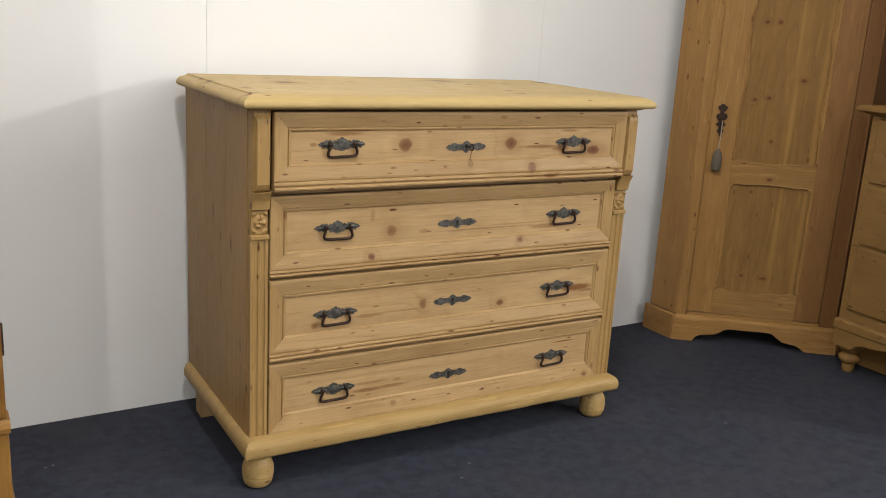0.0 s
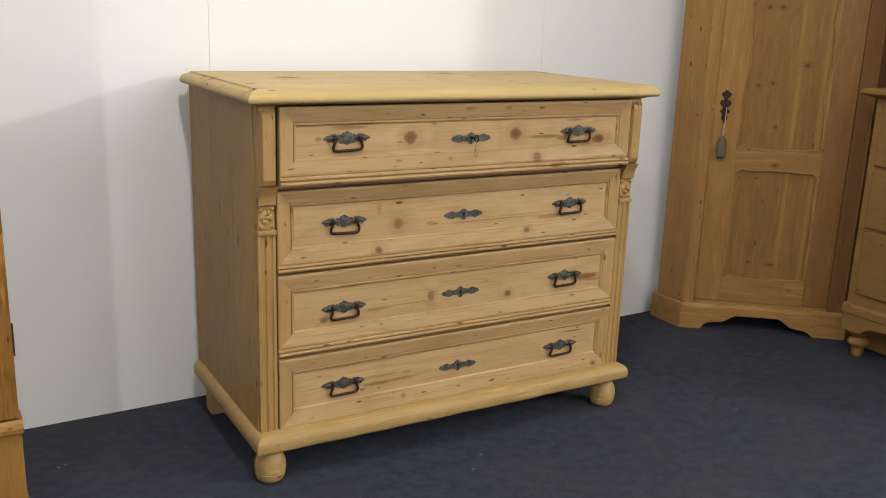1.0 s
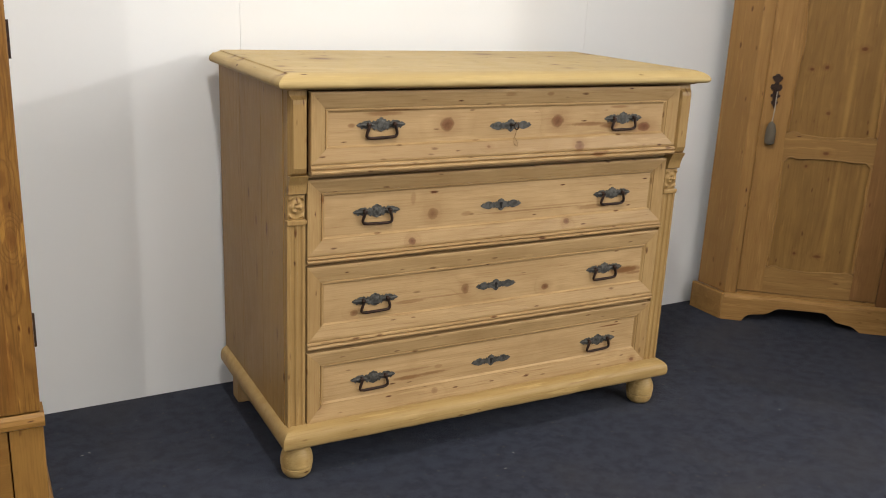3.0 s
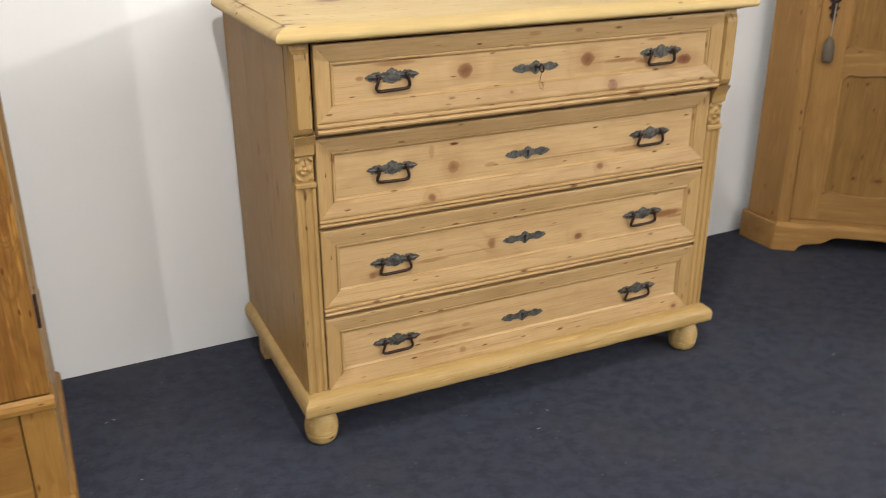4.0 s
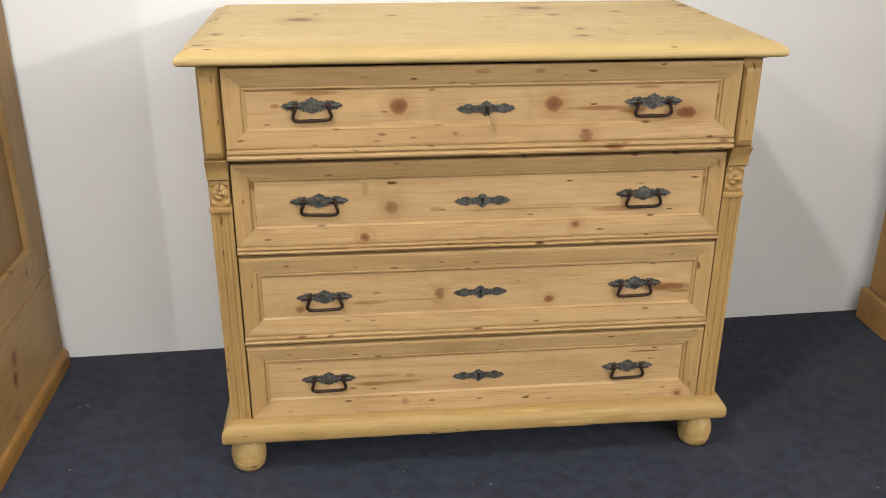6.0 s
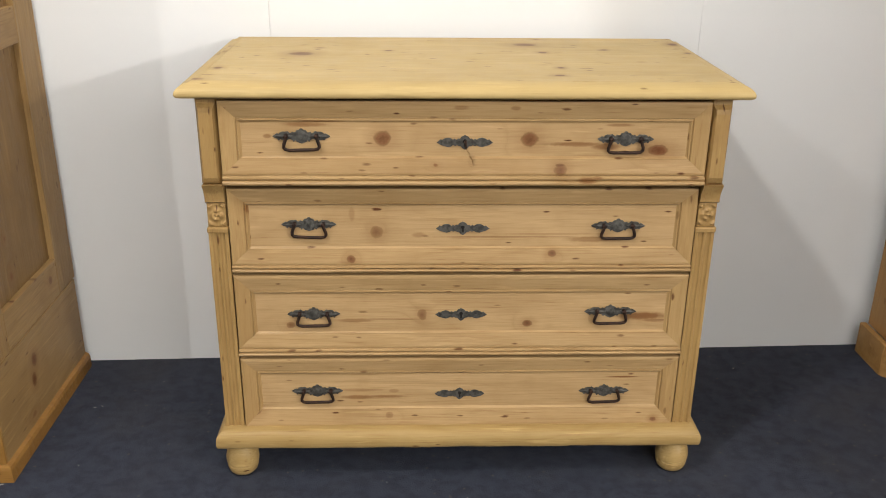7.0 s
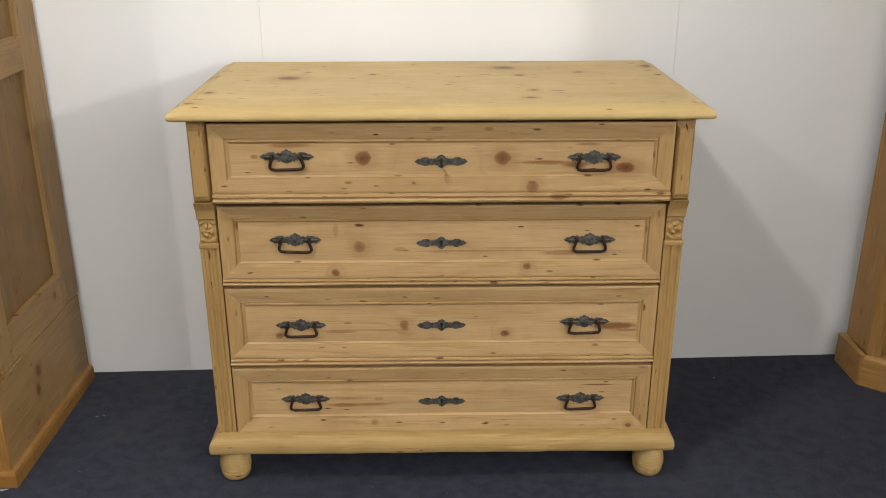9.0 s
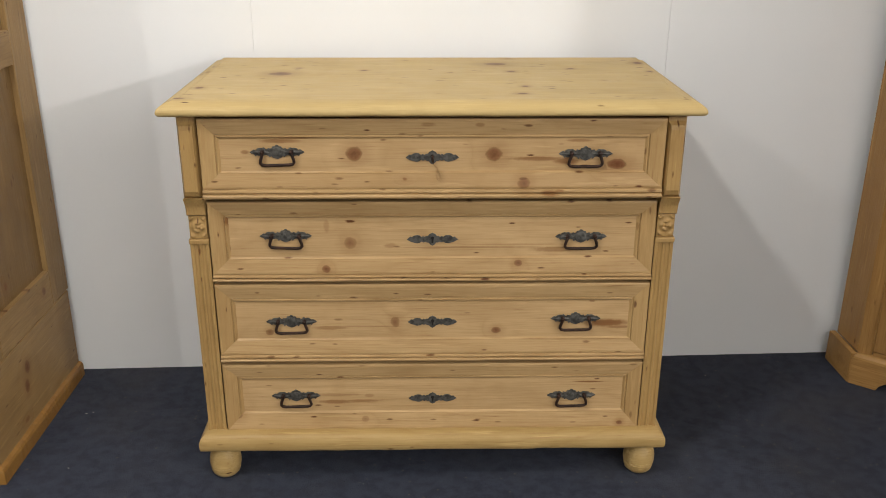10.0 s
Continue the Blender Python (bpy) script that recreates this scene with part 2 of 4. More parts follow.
def worn(bm, amount, cuts=70, seed=0.0):
    """Cuts the long edges along x and lets the run wander a little, as planed and worn wood does."""
    long = [e for e in bm.edges if abs(e.verts[0].co.x - e.verts[1].co.x) > 0.5]
    bmesh.ops.subdivide_edges(bm, edges=long, cuts=cuts, use_grid_fill=False)
    for v in bm.verts:
        p = Vector((v.co.x * 9.0 + seed, v.co.y * 3.0, v.co.z * 14.0))
        q = Vector((v.co.x * 31.0 + seed, 7.0, v.co.z * 30.0))
        v.co.y += amount * (noise.noise(p) + 0.5 * noise.noise(q))
        v.co.z += amount * (noise.noise(p + Vector((0, 40, 0))) + 0.5 * noise.noise(q + Vector((0, 40, 0))))
    return bm


def slab(x0, x1, y0, y1, profile, back=True, bm=None):
    """A board with a moulded edge on three sides (four without back): profile rows (overhang, z) from below to above."""
    bm = bm or bmesh.new()
    rings = []
    for o, z in profile:
        yb = y1 if back else y1 + o
        rings.append([bm.verts.new(p) for p in ((x0 - o, y0 - o, z), (x1 + o, y0 - o, z), (x1 + o, yb, z), (x0 - o, yb, z))])
    for a, b in zip(rings, rings[1:]):
        for i in range(4):
            bm.faces.new((a[i], a[(i + 1) % 4], b[(i + 1) % 4], b[i]))
    bm.faces.new(rings[0][::-1])
    bm.faces.new(rings[-1])
    return bm


def lathe(profile, at=(0, 0, 0), sides=28, bm=None):
    """A turned form: profile rows (radius, z) from below to above."""
    bm = bm or bmesh.new()
    rings = []
    for r, z in profile:
        rings.append([bm.verts.new((at[0] + r * math.cos(2 * math.pi * i / sides), at[1] + r * math.sin(2 * math.pi * i / sides), at[2] + z)) for i in range(sides)])
    for a, b in zip(rings, rings[1:]):
        for i in range(sides):
            bm.faces.new((a[i], a[(i + 1) % sides], b[(i + 1) % sides], b[i]))
    bm.faces.new(rings[0][::-1])
    bm.faces.new(rings[-1])
    return bm


def tube(points, radius, sides=8, bm=None):
    """A round bar along points in space."""
    bm = bm or bmesh.new()
    pts = [Vector(p) for p in points]
    rings = []
    for i, p in enumerate(pts):
        d = (pts[min(i + 1, len(pts) - 1)] - pts[max(i - 1, 0)]).normalized()
        u = d.cross(Vector((0, 1, 0)))
        u = u.normalized() if u.length > 0.1 else d.cross(Vector((1, 0, 0))).normalized()
        w = d.cross(u)
        r = radius[i] if isinstance(radius, (list, tuple)) else radius
        rings.append([bm.verts.new(p + r * (math.cos(2 * math.pi * k / sides) * u + math.sin(2 * math.pi * k / sides) * w)) for k in range(sides)])
    for a, b in zip(rings, rings[1:]):
        for k in range(sides):
            bm.faces.new((a[k], a[(k + 1) % sides], b[(k + 1) % sides], b[k]))
    bm.faces.new(rings[0][::-1])
    bm.faces.new(rings[-1])
    return bm


def plate(outline, y0, y1, bm=None):
    """A flat form cut to an outline of (x, z), from y0 (front) to y1 (back)."""
    bm = bm or bmesh.new()
    a = [bm.verts.new((x, y0, z)) for x, z in outline]
    b = [bm.verts.new((x, y1, z)) for x, z in outline]
    k = len(outline)
    for i in range(k):
        bm.faces.new((a[i], a[(i + 1) % k], b[(i + 1) % k], b[i]))
    bm.faces.new(a)
    bm.faces.new(b[::-1])
    return bm


def frame_piece(side, rect, widths, rows):
    """One mitred piece of a frame in the xz plane. rect: x0, x1, z0, z1; widths: left, right, bottom, top; rows: (share of the width, y)."""
    x0, x1, z0, z1 = rect
    wl, wr, wb, wt = widths
    bm = bmesh.new()
    lines = []
    for u, y in rows:
        l, r, b, t = x0 + max(u, 0) * wl, x1 - max(u, 0) * wr, z0 + max(u, 0) * wb, z1 - max(u, 0) * wt
        ends = {"bottom": ((l, b), (r, b)), "top": ((l, t), (r, t)), "left": ((l, b), (l, t)), "right": ((r, b), (r, t))}[side]
        lines.append([bm.verts.new((x, y, z)) for x, z in ends])
    for a, b in zip(lines, lines[1:]):
        bm.faces.new((a[0], a[1], b[1], b[0]))
    return bm


# ---- the room ----
def room():
    wall_turn, tall = 1.89, 4.2
    for name, x0, x1 in (("wall_back", -0.5087, 0.6677), ("wall_back_left", -1.7375, -0.5093), ("wall_back_far_left", -5.0, -1.7385), ("wall_back_right", 0.6683, 1.93)):
        ob = part(name, box(x0, x1, 0.0, 0.06, 0.0, tall, 0.0005), WALL, None, "white painted partition board of the showroom")
        ob.location, ob.rotation_euler = (0, 0.130, 0), (0, 0, radians(wall_turn))
        tagged(ob, kind="structure", category="wall")
    ob = part("wall_back_core", box(-5.0, 1.93, 0.004, 0.055, 0.0, tall - 0.002, 0), WALL, None, "white board behind the partition joints")
    ob.location, ob.rotation_euler = (0, 0.130, 0), (0, 0, radians(wall_turn))
    tagged(ob, kind="structure", category="wall")
    for name, b in (("wall_right", (1.93, 1.99, -1.50, 0.22)), ("wall_hall_end", (9.0, 9.06, -9.0, 0.4)), ("wall_hall_back", (1.99, 9.0, 0.16, 0.22)), ("wall_left", (-5.06, -5.0, -9.0, 0.1)), ("wall_front", (-5.0, 9.0, -9.06, -9.0))):
        tagged(part(name, box(*b, 0.0, tall, 0), WALL, None, "plain white showroom wall"), kind="structure", category="wall")
    tagged(part("floor", box(-5.06, 9.06, -9.06, 0.4, -0.05, 0.0, 0), CARPET, None, "dark navy blue carpet with lint specks"), kind="structure", category="floor")
    tagged(part("ceiling", box(-5.06, 9.06, -9.06, 0.4, tall, tall + 0.06, 0), WALL, None, "plain white ceiling"), kind="structure", category="ceiling")


room()


# ---- the chest of drawers ----
FRAME_L = (0.415, 0.270, 0.125, 1)
POST_Z = pine("pilaster_pine", "z", (0.365, 0.228, 0.085, 1), (0.20, 0.108, 0.034, 1), scatter=0.88, nicks=0.82, streak=0.9)
FRAME_Z = pine("frame_stile_pine", "z", (0.385, 0.245, 0.103, 1), (0.25, 0.138, 0.048, 1), scatter=0.82, nicks=0.77, streak=0.9)
PANEL_KNOTS = {
    1: ((-0.1765, 0.862, 0.017, 0.015, 0.8), (0.1365, 0.860, 0.017, 0.015, 0.8), (0.205, 0.795, 0.013, 0.011, 0.65), (0.415, 0.837, 0.021, 0.011, 0.95)),
    2: ((-0.194, 0.641, 0.013, 0.014, 0.5), (-0.252, 0.579, 0.009, 0.008, 0.8), (0.201, 0.591, 0.009, 0.007, 0.7)),
    3: ((-0.092, 0.436, 0.010, 0.013, 0.55), (0.154, 0.412, 0.011, 0.008, 0.8), (-0.397, 0.410, 0.009, 0.008, 0.6)),
    4: ((-0.493, 0.182, 0.014, 0.010, 0.6), (-0.171, 0.169, 0.009, 0.008, 0.35), (0.472, 0.154, 0.007, 0.005, 0.8)),
}
PANEL_STAINS = {
    1: ((-0.340, 0.892, 0.055, 0.006, 0.7), (0.330, 0.892, 0.034, 0.004, 0.7), (0.237, 0.850, 0.070, 0.006, 0.75), (0.301, 0.845, 0.035, 0.009, 0.85), (-0.419, 0.867, 0.010, 0.006, 0.7), (-0.311, 0.900, 0.06, 0.0035, 0.75), (0.264, 0.773, 0.024, 0.008, 0.85), (0.286, 0.778, 0.014, 0.004, 0.7), (-0.010, 0.931, 0.018, 0.006, 0.5), (0.104, 0.930, 0.012, 0.006, 0.6)),
    2: ((-0.248, 0.683, 0.008, 0.018, 0.35), (-0.100, 0.634, 0.018, 0.007, 0.5), (0.084, 0.629, 0.20, 0.0028, 0.45), (0.291, 0.623, 0.07, 0.008, 0.55), (0.20, 0.636, 0.15, 0.0025, 0.4), (-0.004, 0.628, 0.035, 0.004, 0.4)),
    3: ((-0.247, 0.421, 0.050, 0.006, 0.6), (-0.160, 0.424, 0.09, 0.0028, 0.4), (0.425, 0.430, 0.062, 0.012, 0.95), (0.455, 0.419, 0.040, 0.005, 0.7)),
    4: ((-0.245, 0.215, 0.050, 0.0065, 0.75), (-0.180, 0.217, 0.060, 0.0045, 0.65), (-0.240, 0.235, 0.065, 0.005, 0.4), (-0.160, 0.232, 0.014, 0.006, 0.45), (0.391, 0.267, 0.048, 0.0028, 1.0)),
}
TOP_KNOTS = ((-0.377, 0.086, 0.027, 0.022, 0.8), (-0.572, 0.110, 0.014, 0.012, 0.35), (-0.570, 0.184, 0.010, 0.010, 0.35), (0.170, 0.225, 0.028, 0.020, 0.7), (0.552, 0.241, 0.012, 0.016, 0.9), (0.556, 0.114, 0.008, 0.010, 0.7), (0.218, -0.077, 0.008, 0.008, 0.9), (-0.539, -0.093, 0.009, 0.011, 0.8), (-0.564, -0.213, 0.020, 0.007, 0.7), (0.202, 0.115, 0.010, 0.010, 0.8), (0.360, 0.156, 0.008, 0.008, 0.8), (-0.172, 0.133, 0.008, 0.007, 0.75), (-0.341, 0.166, 0.008, 0.007, 0.6), (0.202, -0.163, 0.010, 0.006, 0.7))


PULL_TOP = ((61, 0), (55, 4), (51, 6.5), (48, 4.5), (45, 8), (40, 10), (34, 9.5), (29, 11), (25, 7), (22, 6.5), (19, 10), (16, 8), (12.5, 8.5), (10, 13), (5, 13.5), (2.5, 16.5), (0, 17))
PULL_LOW = ((57, -3), (51, -5), (48, -9.5), (45, -6.5), (40, -8), (34, -10), (29, -7.5), (24, -6), (19, -8), (16.5, -12.5), (13, -8.5), (10, -12), (5, -14), (0, -16))
LOCK_TOP = ((60, 0), (55, 3.5), (52, 7), (48, 5), (44, 8.5), (37, 10.5), (30, 9.5), (25, 5.5), (22, 8.5), (18, 5.5), (14.5, 9), (11, 7.5), (7, 13), (3, 14.5), (0, 16.5))
LOCK_LOW = ((55, -3.5), (51, -6), (45, -7.5), (37, -10), (30, -9), (25, -5.5), (21, -8), (17, -5.5), (13, -8), (9, -8), (5, -13), (0, -16))


def cast_outline(top, low):
    """The outline of a cast plate from half its upper and lower edge, in millimetres: a lobed middle, waists and barbed leaf ends."""
    half = [*low[::-1], *top]
    return [(x / 1000, z / 1000) for x, z in half] + [(-x / 1000, z / 1000) for x, z in half[-2:0:-1]]


def drawer_pull(parent, x, y, z, seed):
    """A cast backplate with two posts and a drop bail."""
    rng = random.Random(seed)
    pull = part("pull", plate([(x + a, z + b) for a, b in cast_outline(PULL_TOP, PULL_LOW)], y - 0.0025, y + 0.001), PEWTER, parent, "blackened cast backplate with scalloped edge")
    boss = lathe([(0.012, -0.001), (0.011, 0.0012), (0.007, 0.0022), (0.002, 0.0026)], sides=16)
    bmesh.ops.rotate(boss, verts=boss.verts, cent=(0, 0, 0), matrix=Matrix.Rotation(radians(90), 3, "X"))
    bmesh.ops.translate(boss, verts=boss.verts, vec=(x, y - 0.002, z))
    part("boss", boss, PEWTER, pull, smooth=True)
    for k in (-1, 1):
        leaf = tube([(x + k * 0.017, y - 0.0025, z), (x + k * 0.024, y - 0.0035, z + 0.0005), (x + k * 0.042, y - 0.0036, z + 0.0005), (x + k * 0.056, y - 0.0025, z)], [0.0015, 0.0028, 0.0034, 0.0008], 8)
        part("leaf_rib", leaf, PEWTER, pull, smooth=True)
    for s in (-1, 1):
        post = tube([(x + s * 0.032, y, z + 0.001), (x + s * 0.032, y - 0.011, z + 0.001), (x + s * 0.032, y - 0.013, z)], [0.0055, 0.005, 0.002], 10)
        part("post", post, IRON, pull, smooth=True)
    sway = rng.uniform(-0.001, 0.001)
    pts = [(-0.031, -0.009, 0.002), (-0.034, -0.009, -0.008), (-0.0370, -0.008, -0.017), (-0.0375, -0.007, -0.023), (-0.034, -0.006, -0.0275), (-0.026, -0.006, -0.029)]
    pts = [(x + a, y + b, z + c + sway) for a, b, c in pts] + [(x - a, y + b, z + c - sway) for a, b, c in pts[::-1]]
    part("bail", tube(pts, 0.0036, 10), IRON, pull, "rust-brown iron drop handle", smooth=True)


def keyhole_plate(parent, x, y, z, key):
    esc = part("escutcheon", plate([(x + a, z + b) for a, b in cast_outline(LOCK_TOP, LOCK_LOW)], y - 0.002, y + 0.001), PEWTER, parent, "blackened cast keyhole plate")
    hole = lathe([(0.0042, -0.0004), (0.0042, 0.0004)], sides=14)
    bmesh.ops.rotate(hole, verts=hole.verts, cent=(0, 0, 0), matrix=Matrix.Rotation(radians(90), 3, "X"))
    bmesh.ops.translate(hole, verts=hole.verts, vec=(x, y - 0.0024, z + 0.003))
    box(x - 0.0022, x + 0.0022, y - 0.0028, y - 0.002, z - 0.009, z + 0.002, 0, hole)
    part("keyhole", hole, BLACK, esc, "black keyhole")
    if key:
        bow = [(x + 0.001, y - 0.026 - 0.009 * math.cos(a * math.pi / 8), z + 0.002 + 0.008 * math.sin(a * math.pi / 8)) for a in range(17)]
        stem = tube([(x, y, z + 0.002), (x + 0.0005, y - 0.010, z + 0.002), (x + 0.001, y - 0.017, z + 0.002)], 0.0024)
        part("key", tube(bow, 0.0017, 6, stem), IRON, esc, "small dark iron key in the lock", smooth=True)
        loop = [(0.001, -0.030, -0.004), (0.004, -0.020, -0.014), (0.009, -0.010, -0.021), (0.012, -0.004, -0.027), (0.009, -0.003, -0.034), (0.008, -0.006, -0.041), (0.012, -0.010, -0.049), (0.016, -0.012, -0.050), (0.0185, -0.010, -0.044), (0.017, -0.006, -0.037), (0.012, -0.004, -0.030)]
        part("thread", tube([(x + a, y + b, z + c) for a, b, c in loop], 0.0007, 5), TWINE, esc, "thin brown thread looped on the key")


def chest_of_drawers():
    chest = thing("chest_of_drawers", (-0.0125, -0.28, 0.0), "stripped pine chest of four long panelled drawers on bun feet", "chest of drawers")
    Y = 0.28
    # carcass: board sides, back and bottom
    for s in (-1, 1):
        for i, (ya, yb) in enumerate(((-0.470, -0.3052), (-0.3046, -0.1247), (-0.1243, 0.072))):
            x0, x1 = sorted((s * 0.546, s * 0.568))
            part("side_board", box(x0, x1, ya + Y, yb + Y, 0.12, 0.955, 0.0012), SHADED_SIDE_Z, chest)
    part("back_panel", box(-0.542, 0.542, 0.056 + Y, 0.066 + Y, 0.11, 0.955, 0), PINE_Z, chest)
    part("bottom_board", box(-0.542, 0.542, -0.475 + Y, 0.056 + Y, 0.105, 0.12, 0), PINE_X, chest)
    # added black board: paints the shade seen through the gaps round the drawers
    part("inner_shadow_board", box(-0.541, 0.541, -0.462 + Y, -0.456 + Y, 0.12, 0.945, 0), BLACK, chest, "black board that paints the shade behind the drawer fronts")
    # top board with thumb moulding, three boards glued
    prof = [(-0.004, 0.9515), (0.0, 0.953), (0.008, 0.9535), (0.013, 0.9555), (0.0158, 0.959), (0.0165, 0.963), (0.0152, 0.968), (0.0115, 0.973), (0.0055, 0.9775), (-0.002, 0.981), (-0.011, 0.9837), (-0.02, 0.985)]
    xo, yo, yb, wide = 0.598, -0.5415 + Y, 0.052 + Y, 0.040
    part("top", box(-xo + wide + 0.0003, xo - wide - 0.0003, yo + wide + 0.0005, yb, 0.953, 0.985, 0.0004), PINE_TOP, chest, "pale pine top board with moulded edge strips")
    rim = [(z, -0.0165 + o) for o, z in prof]
    stepped = rim[:-3] + [(0.9785, -0.0185), (0.9805, -0.0245), (0.9815, -0.0285), (0.9848, -0.0295), (0.985, -0.0310)]
    for side in ("front", "left", "right"):
        bm, rows = bmesh.new(), []
        for z, o in (rim if side == "front" else stepped) + [(0.985, -wide), (0.953, -wide)]:
            if side == "front":
                rows.append(((-xo - o, yo - o, z), (xo + o, yo - o, z)))
            else:
                k = -1 if side == "left" else 1
                rows.append(((k * (xo + o), yo - o + 0.0006, z), (k * (xo + o), yb, z)))
        lines = [[bm.verts.new(p) for p in r] for r in rows]
        for a, b in zip(lines, lines[1:] + lines[:1]):
            bm.faces.new((a[0], a[1], b[1], b[0]))
        bm.faces.new([r[0] for r in lines])
        bm.faces.new([r[1] for r in lines][::-1])
        part("edge_strip", worn(bm, 0.0010, 60, 5.0) if side == "front" else bm, PINE_TOP if side == "front" else PINE_TOP_Y, chest, "moulded edge strip of the top", smooth=True)
    part("top_moulding", slab(-0.567, 0.567, -0.506 + Y, 0.050 + Y, [(-0.004, 0.9465), (0.0, 0.947), (0.004, 0.9485), (0.009, 0.951), (0.009, 0.953)]), PINE_X, chest)
    # base moulding
    base = [(-0.012, 0.0945), (0.008, 0.095), (0.0128, 0.0985), (0.0148, 0.105), (0.0152, 0.113), (0.0148, 0.121), (0.0125, 0.129), (0.007, 0.136), (-0.001, 0.1405), (-0.014, 0.143)]
    part("base_moulding", worn(slab(-0.571, 0.571, -0.508 + Y, 0.062 + Y, base), 0.0016), PINE_BASE, chest, "rounded plinth moulding of the chest", smooth=True)
    # feet
    bun = [(0.019, 0.0), (0.028, 0.003), (0.0345, 0.010), (0.0375, 0.019), (0.0385, 0.0275), (0.0370, 0.0290), (0.0372, 0.0305), (0.0395, 0.0325), (0.0402, 0.041), (0.0396, 0.051), (0.0372, 0.061), (0.0330, 0.070), (0.0290, 0.0765), (0.0275, 0.080), (0.0300, 0.083), (0.0320, 0.085), (0.0320, 0.096)]
    for fx in (-0.5365, 0.5365):
        part("bun_foot", lathe(bun, (fx, -0.468 + Y, 0.0), 32), PINE_BASE, chest, "turned pine bun foot", smooth=True)
        part("rear_foot", box(fx - 0.026, fx + 0.026, -0.035 + Y, 0.022 + Y, 0.0, 0.105, 0.002), PINE_Z, chest)
    # corner pilasters
    for s in (-1, 1):
        x = s * 0.5435
        w = 0.0225
        post = part("pilaster", box(x - w, x + w, -0.480 + Y, -0.445 + Y, 0.13, 0.945, 0.001), POST_Z, chest)
        # upper block: chamfered shield that tapers at the foot
        bm = bmesh.new()
        rows = [(0.760, 0.0225, 0.0198, -0.500), (0.766, 0.0225, 0.0165, -0.509), (0.778, 0.0225, 0.0145, -0.5150), (0.918, 0.0225, 0.0145, -0.5150), (0.928, 0.0225, 0.0155, -0.5125), (0.936, 0.0225, 0.0198, -0.503), (0.9465, 0.0225, 0.0198, -0.501)]
        rings = []
        for z, wo, wi, y in rows:
            rings.append([bm.verts.new((x + a, b + Y, z)) for a, b in ((-wo, -0.478), (-wo, -0.497), (-wi, y), (wi, y), (wo, -0.497), (wo, -0.478))])
        for a, b in zip(rings, rings[1:]):
            for i in range(5):
                bm.faces.new((a[i], a[i + 1], b[i + 1], b[i]))
        bm.faces.new(rings[0])
        bm.faces.new(rings[-1])
        part("upper_block", bm, POST_Z, post, "chamfered upper block of the corner pilaster")
        # console: hollow under the block
        bm = bmesh.new()
        rings = []
        for z, y in ((0.714, -0.492), (0.717, -0.4965), (0.725, -0.497), (0.733, -0.4985), (0.743, -0.502), (0.752, -0.508), (0.7595, -0.512)):
            rings.append([bm.verts.new(p) for p in ((x - w + 0.001, -0.478 + Y, z), (x - w + 0.001, y + Y, z), (x + w - 0.001, y + Y, z), (x + w - 0.001, -0.478 + Y, z))])
        for a, b in zip(rings, rings[1:]):
            for i in range(3):
                bm.faces.new((a[i], a[i + 1], b[i + 1], b[i]))
        bm.faces.new(rings[0])
        bm.faces.new(rings[-1])
        part("console", bm, POST_Z, post, smooth=True)
        # carved rosette on its tablet
        part("tablet", box(x - 0.0205, x + 0.0205, -0.488 + Y, -0.478 + Y, 0.656, 0.714, 0.0015), POST_Z, post)
        bm = bmesh.new()
        grid = []
        for iz in range(33):
            row = []
            for ix in range(25):
                px, pz = (ix / 24 - 0.5) * 0.039, (iz / 32 - 0.5) * 0.054
                r, a = math.hypot(px, pz), math.atan2(pz, px)
                petal = 0.0062 * math.exp(-((r - 0.0095) / 0.0046) ** 2) * (0.6 + 0.28 * math.cos(4 * a + 0.6) + 0.22 * math.sin(3 * a + 210 * r))
                eye_ = 0.0055 * math.exp(-(r / 0.0035) ** 2)
                leaf = sum(0.0048 * math.exp(-(((px - u * 0.0150) * 0.6 + (pz - w_ * 0.0200) * 0.8 * u * w_) / 0.0030) ** 2 - (((px - u * 0.0150) * 0.8 - (pz - w_ * 0.0200) * 0.6 * u * w_) / 0.0065) ** 2) for u in (-1, 1) for w_ in (-1, 1))
                edge = min(1.0, 12 * min(ix, 24 - ix) / 24, 14 * min(iz, 32 - iz) / 32)
                row.append(bm.verts.new((x + px, -0.4885 + Y - 1.35 * edge * (petal + eye_ + leaf), 0.685 + pz)))
            grid.append(row)
        for r0, r1 in zip(grid, grid[1:]):
            for q in range(24):
                bm.faces.new((r0[q], r0[q + 1], r1[q + 1], r1[q]))
        part("rosette", bm, POST_Z, post, "carved flower rosette", smooth=True)
        part("ledge", box(x - 0.0235, x + 0.0235, -0.495 + Y, -0.476 + Y, 0.643, 0.656, 0.003), POST_Z, post)
        # fluted shaft
        bm = bmesh.new()
        sec = [(-0.0220, -0.476), (-0.0220, -0.489), (-0.0165, -0.490)]
        for c in (-0.0084, 0.0084):
            for i in range(7):
                a = math.pi * i / 6
                sec.append((c - 0.0058 * math.cos(a), -0.490 + 0.0032 * math.sin(a)))
        sec += [(0.0165, -0.490), (0.0220, -0.489), (0.0220, -0.476)]
        lo = [bm.verts.new((x + a, b + Y, 0.134)) for a, b in sec]
        hi = [bm.verts.new((x + a, b + Y, 0.643)) for a, b in sec]
        for i in range(len(sec) - 1):
            bm.faces.new((lo[i], lo[i + 1], hi[i + 1], hi[i]))
        part("fluted_shaft", bm, POST_Z, post, "fluted lower shaft of the pilaster")
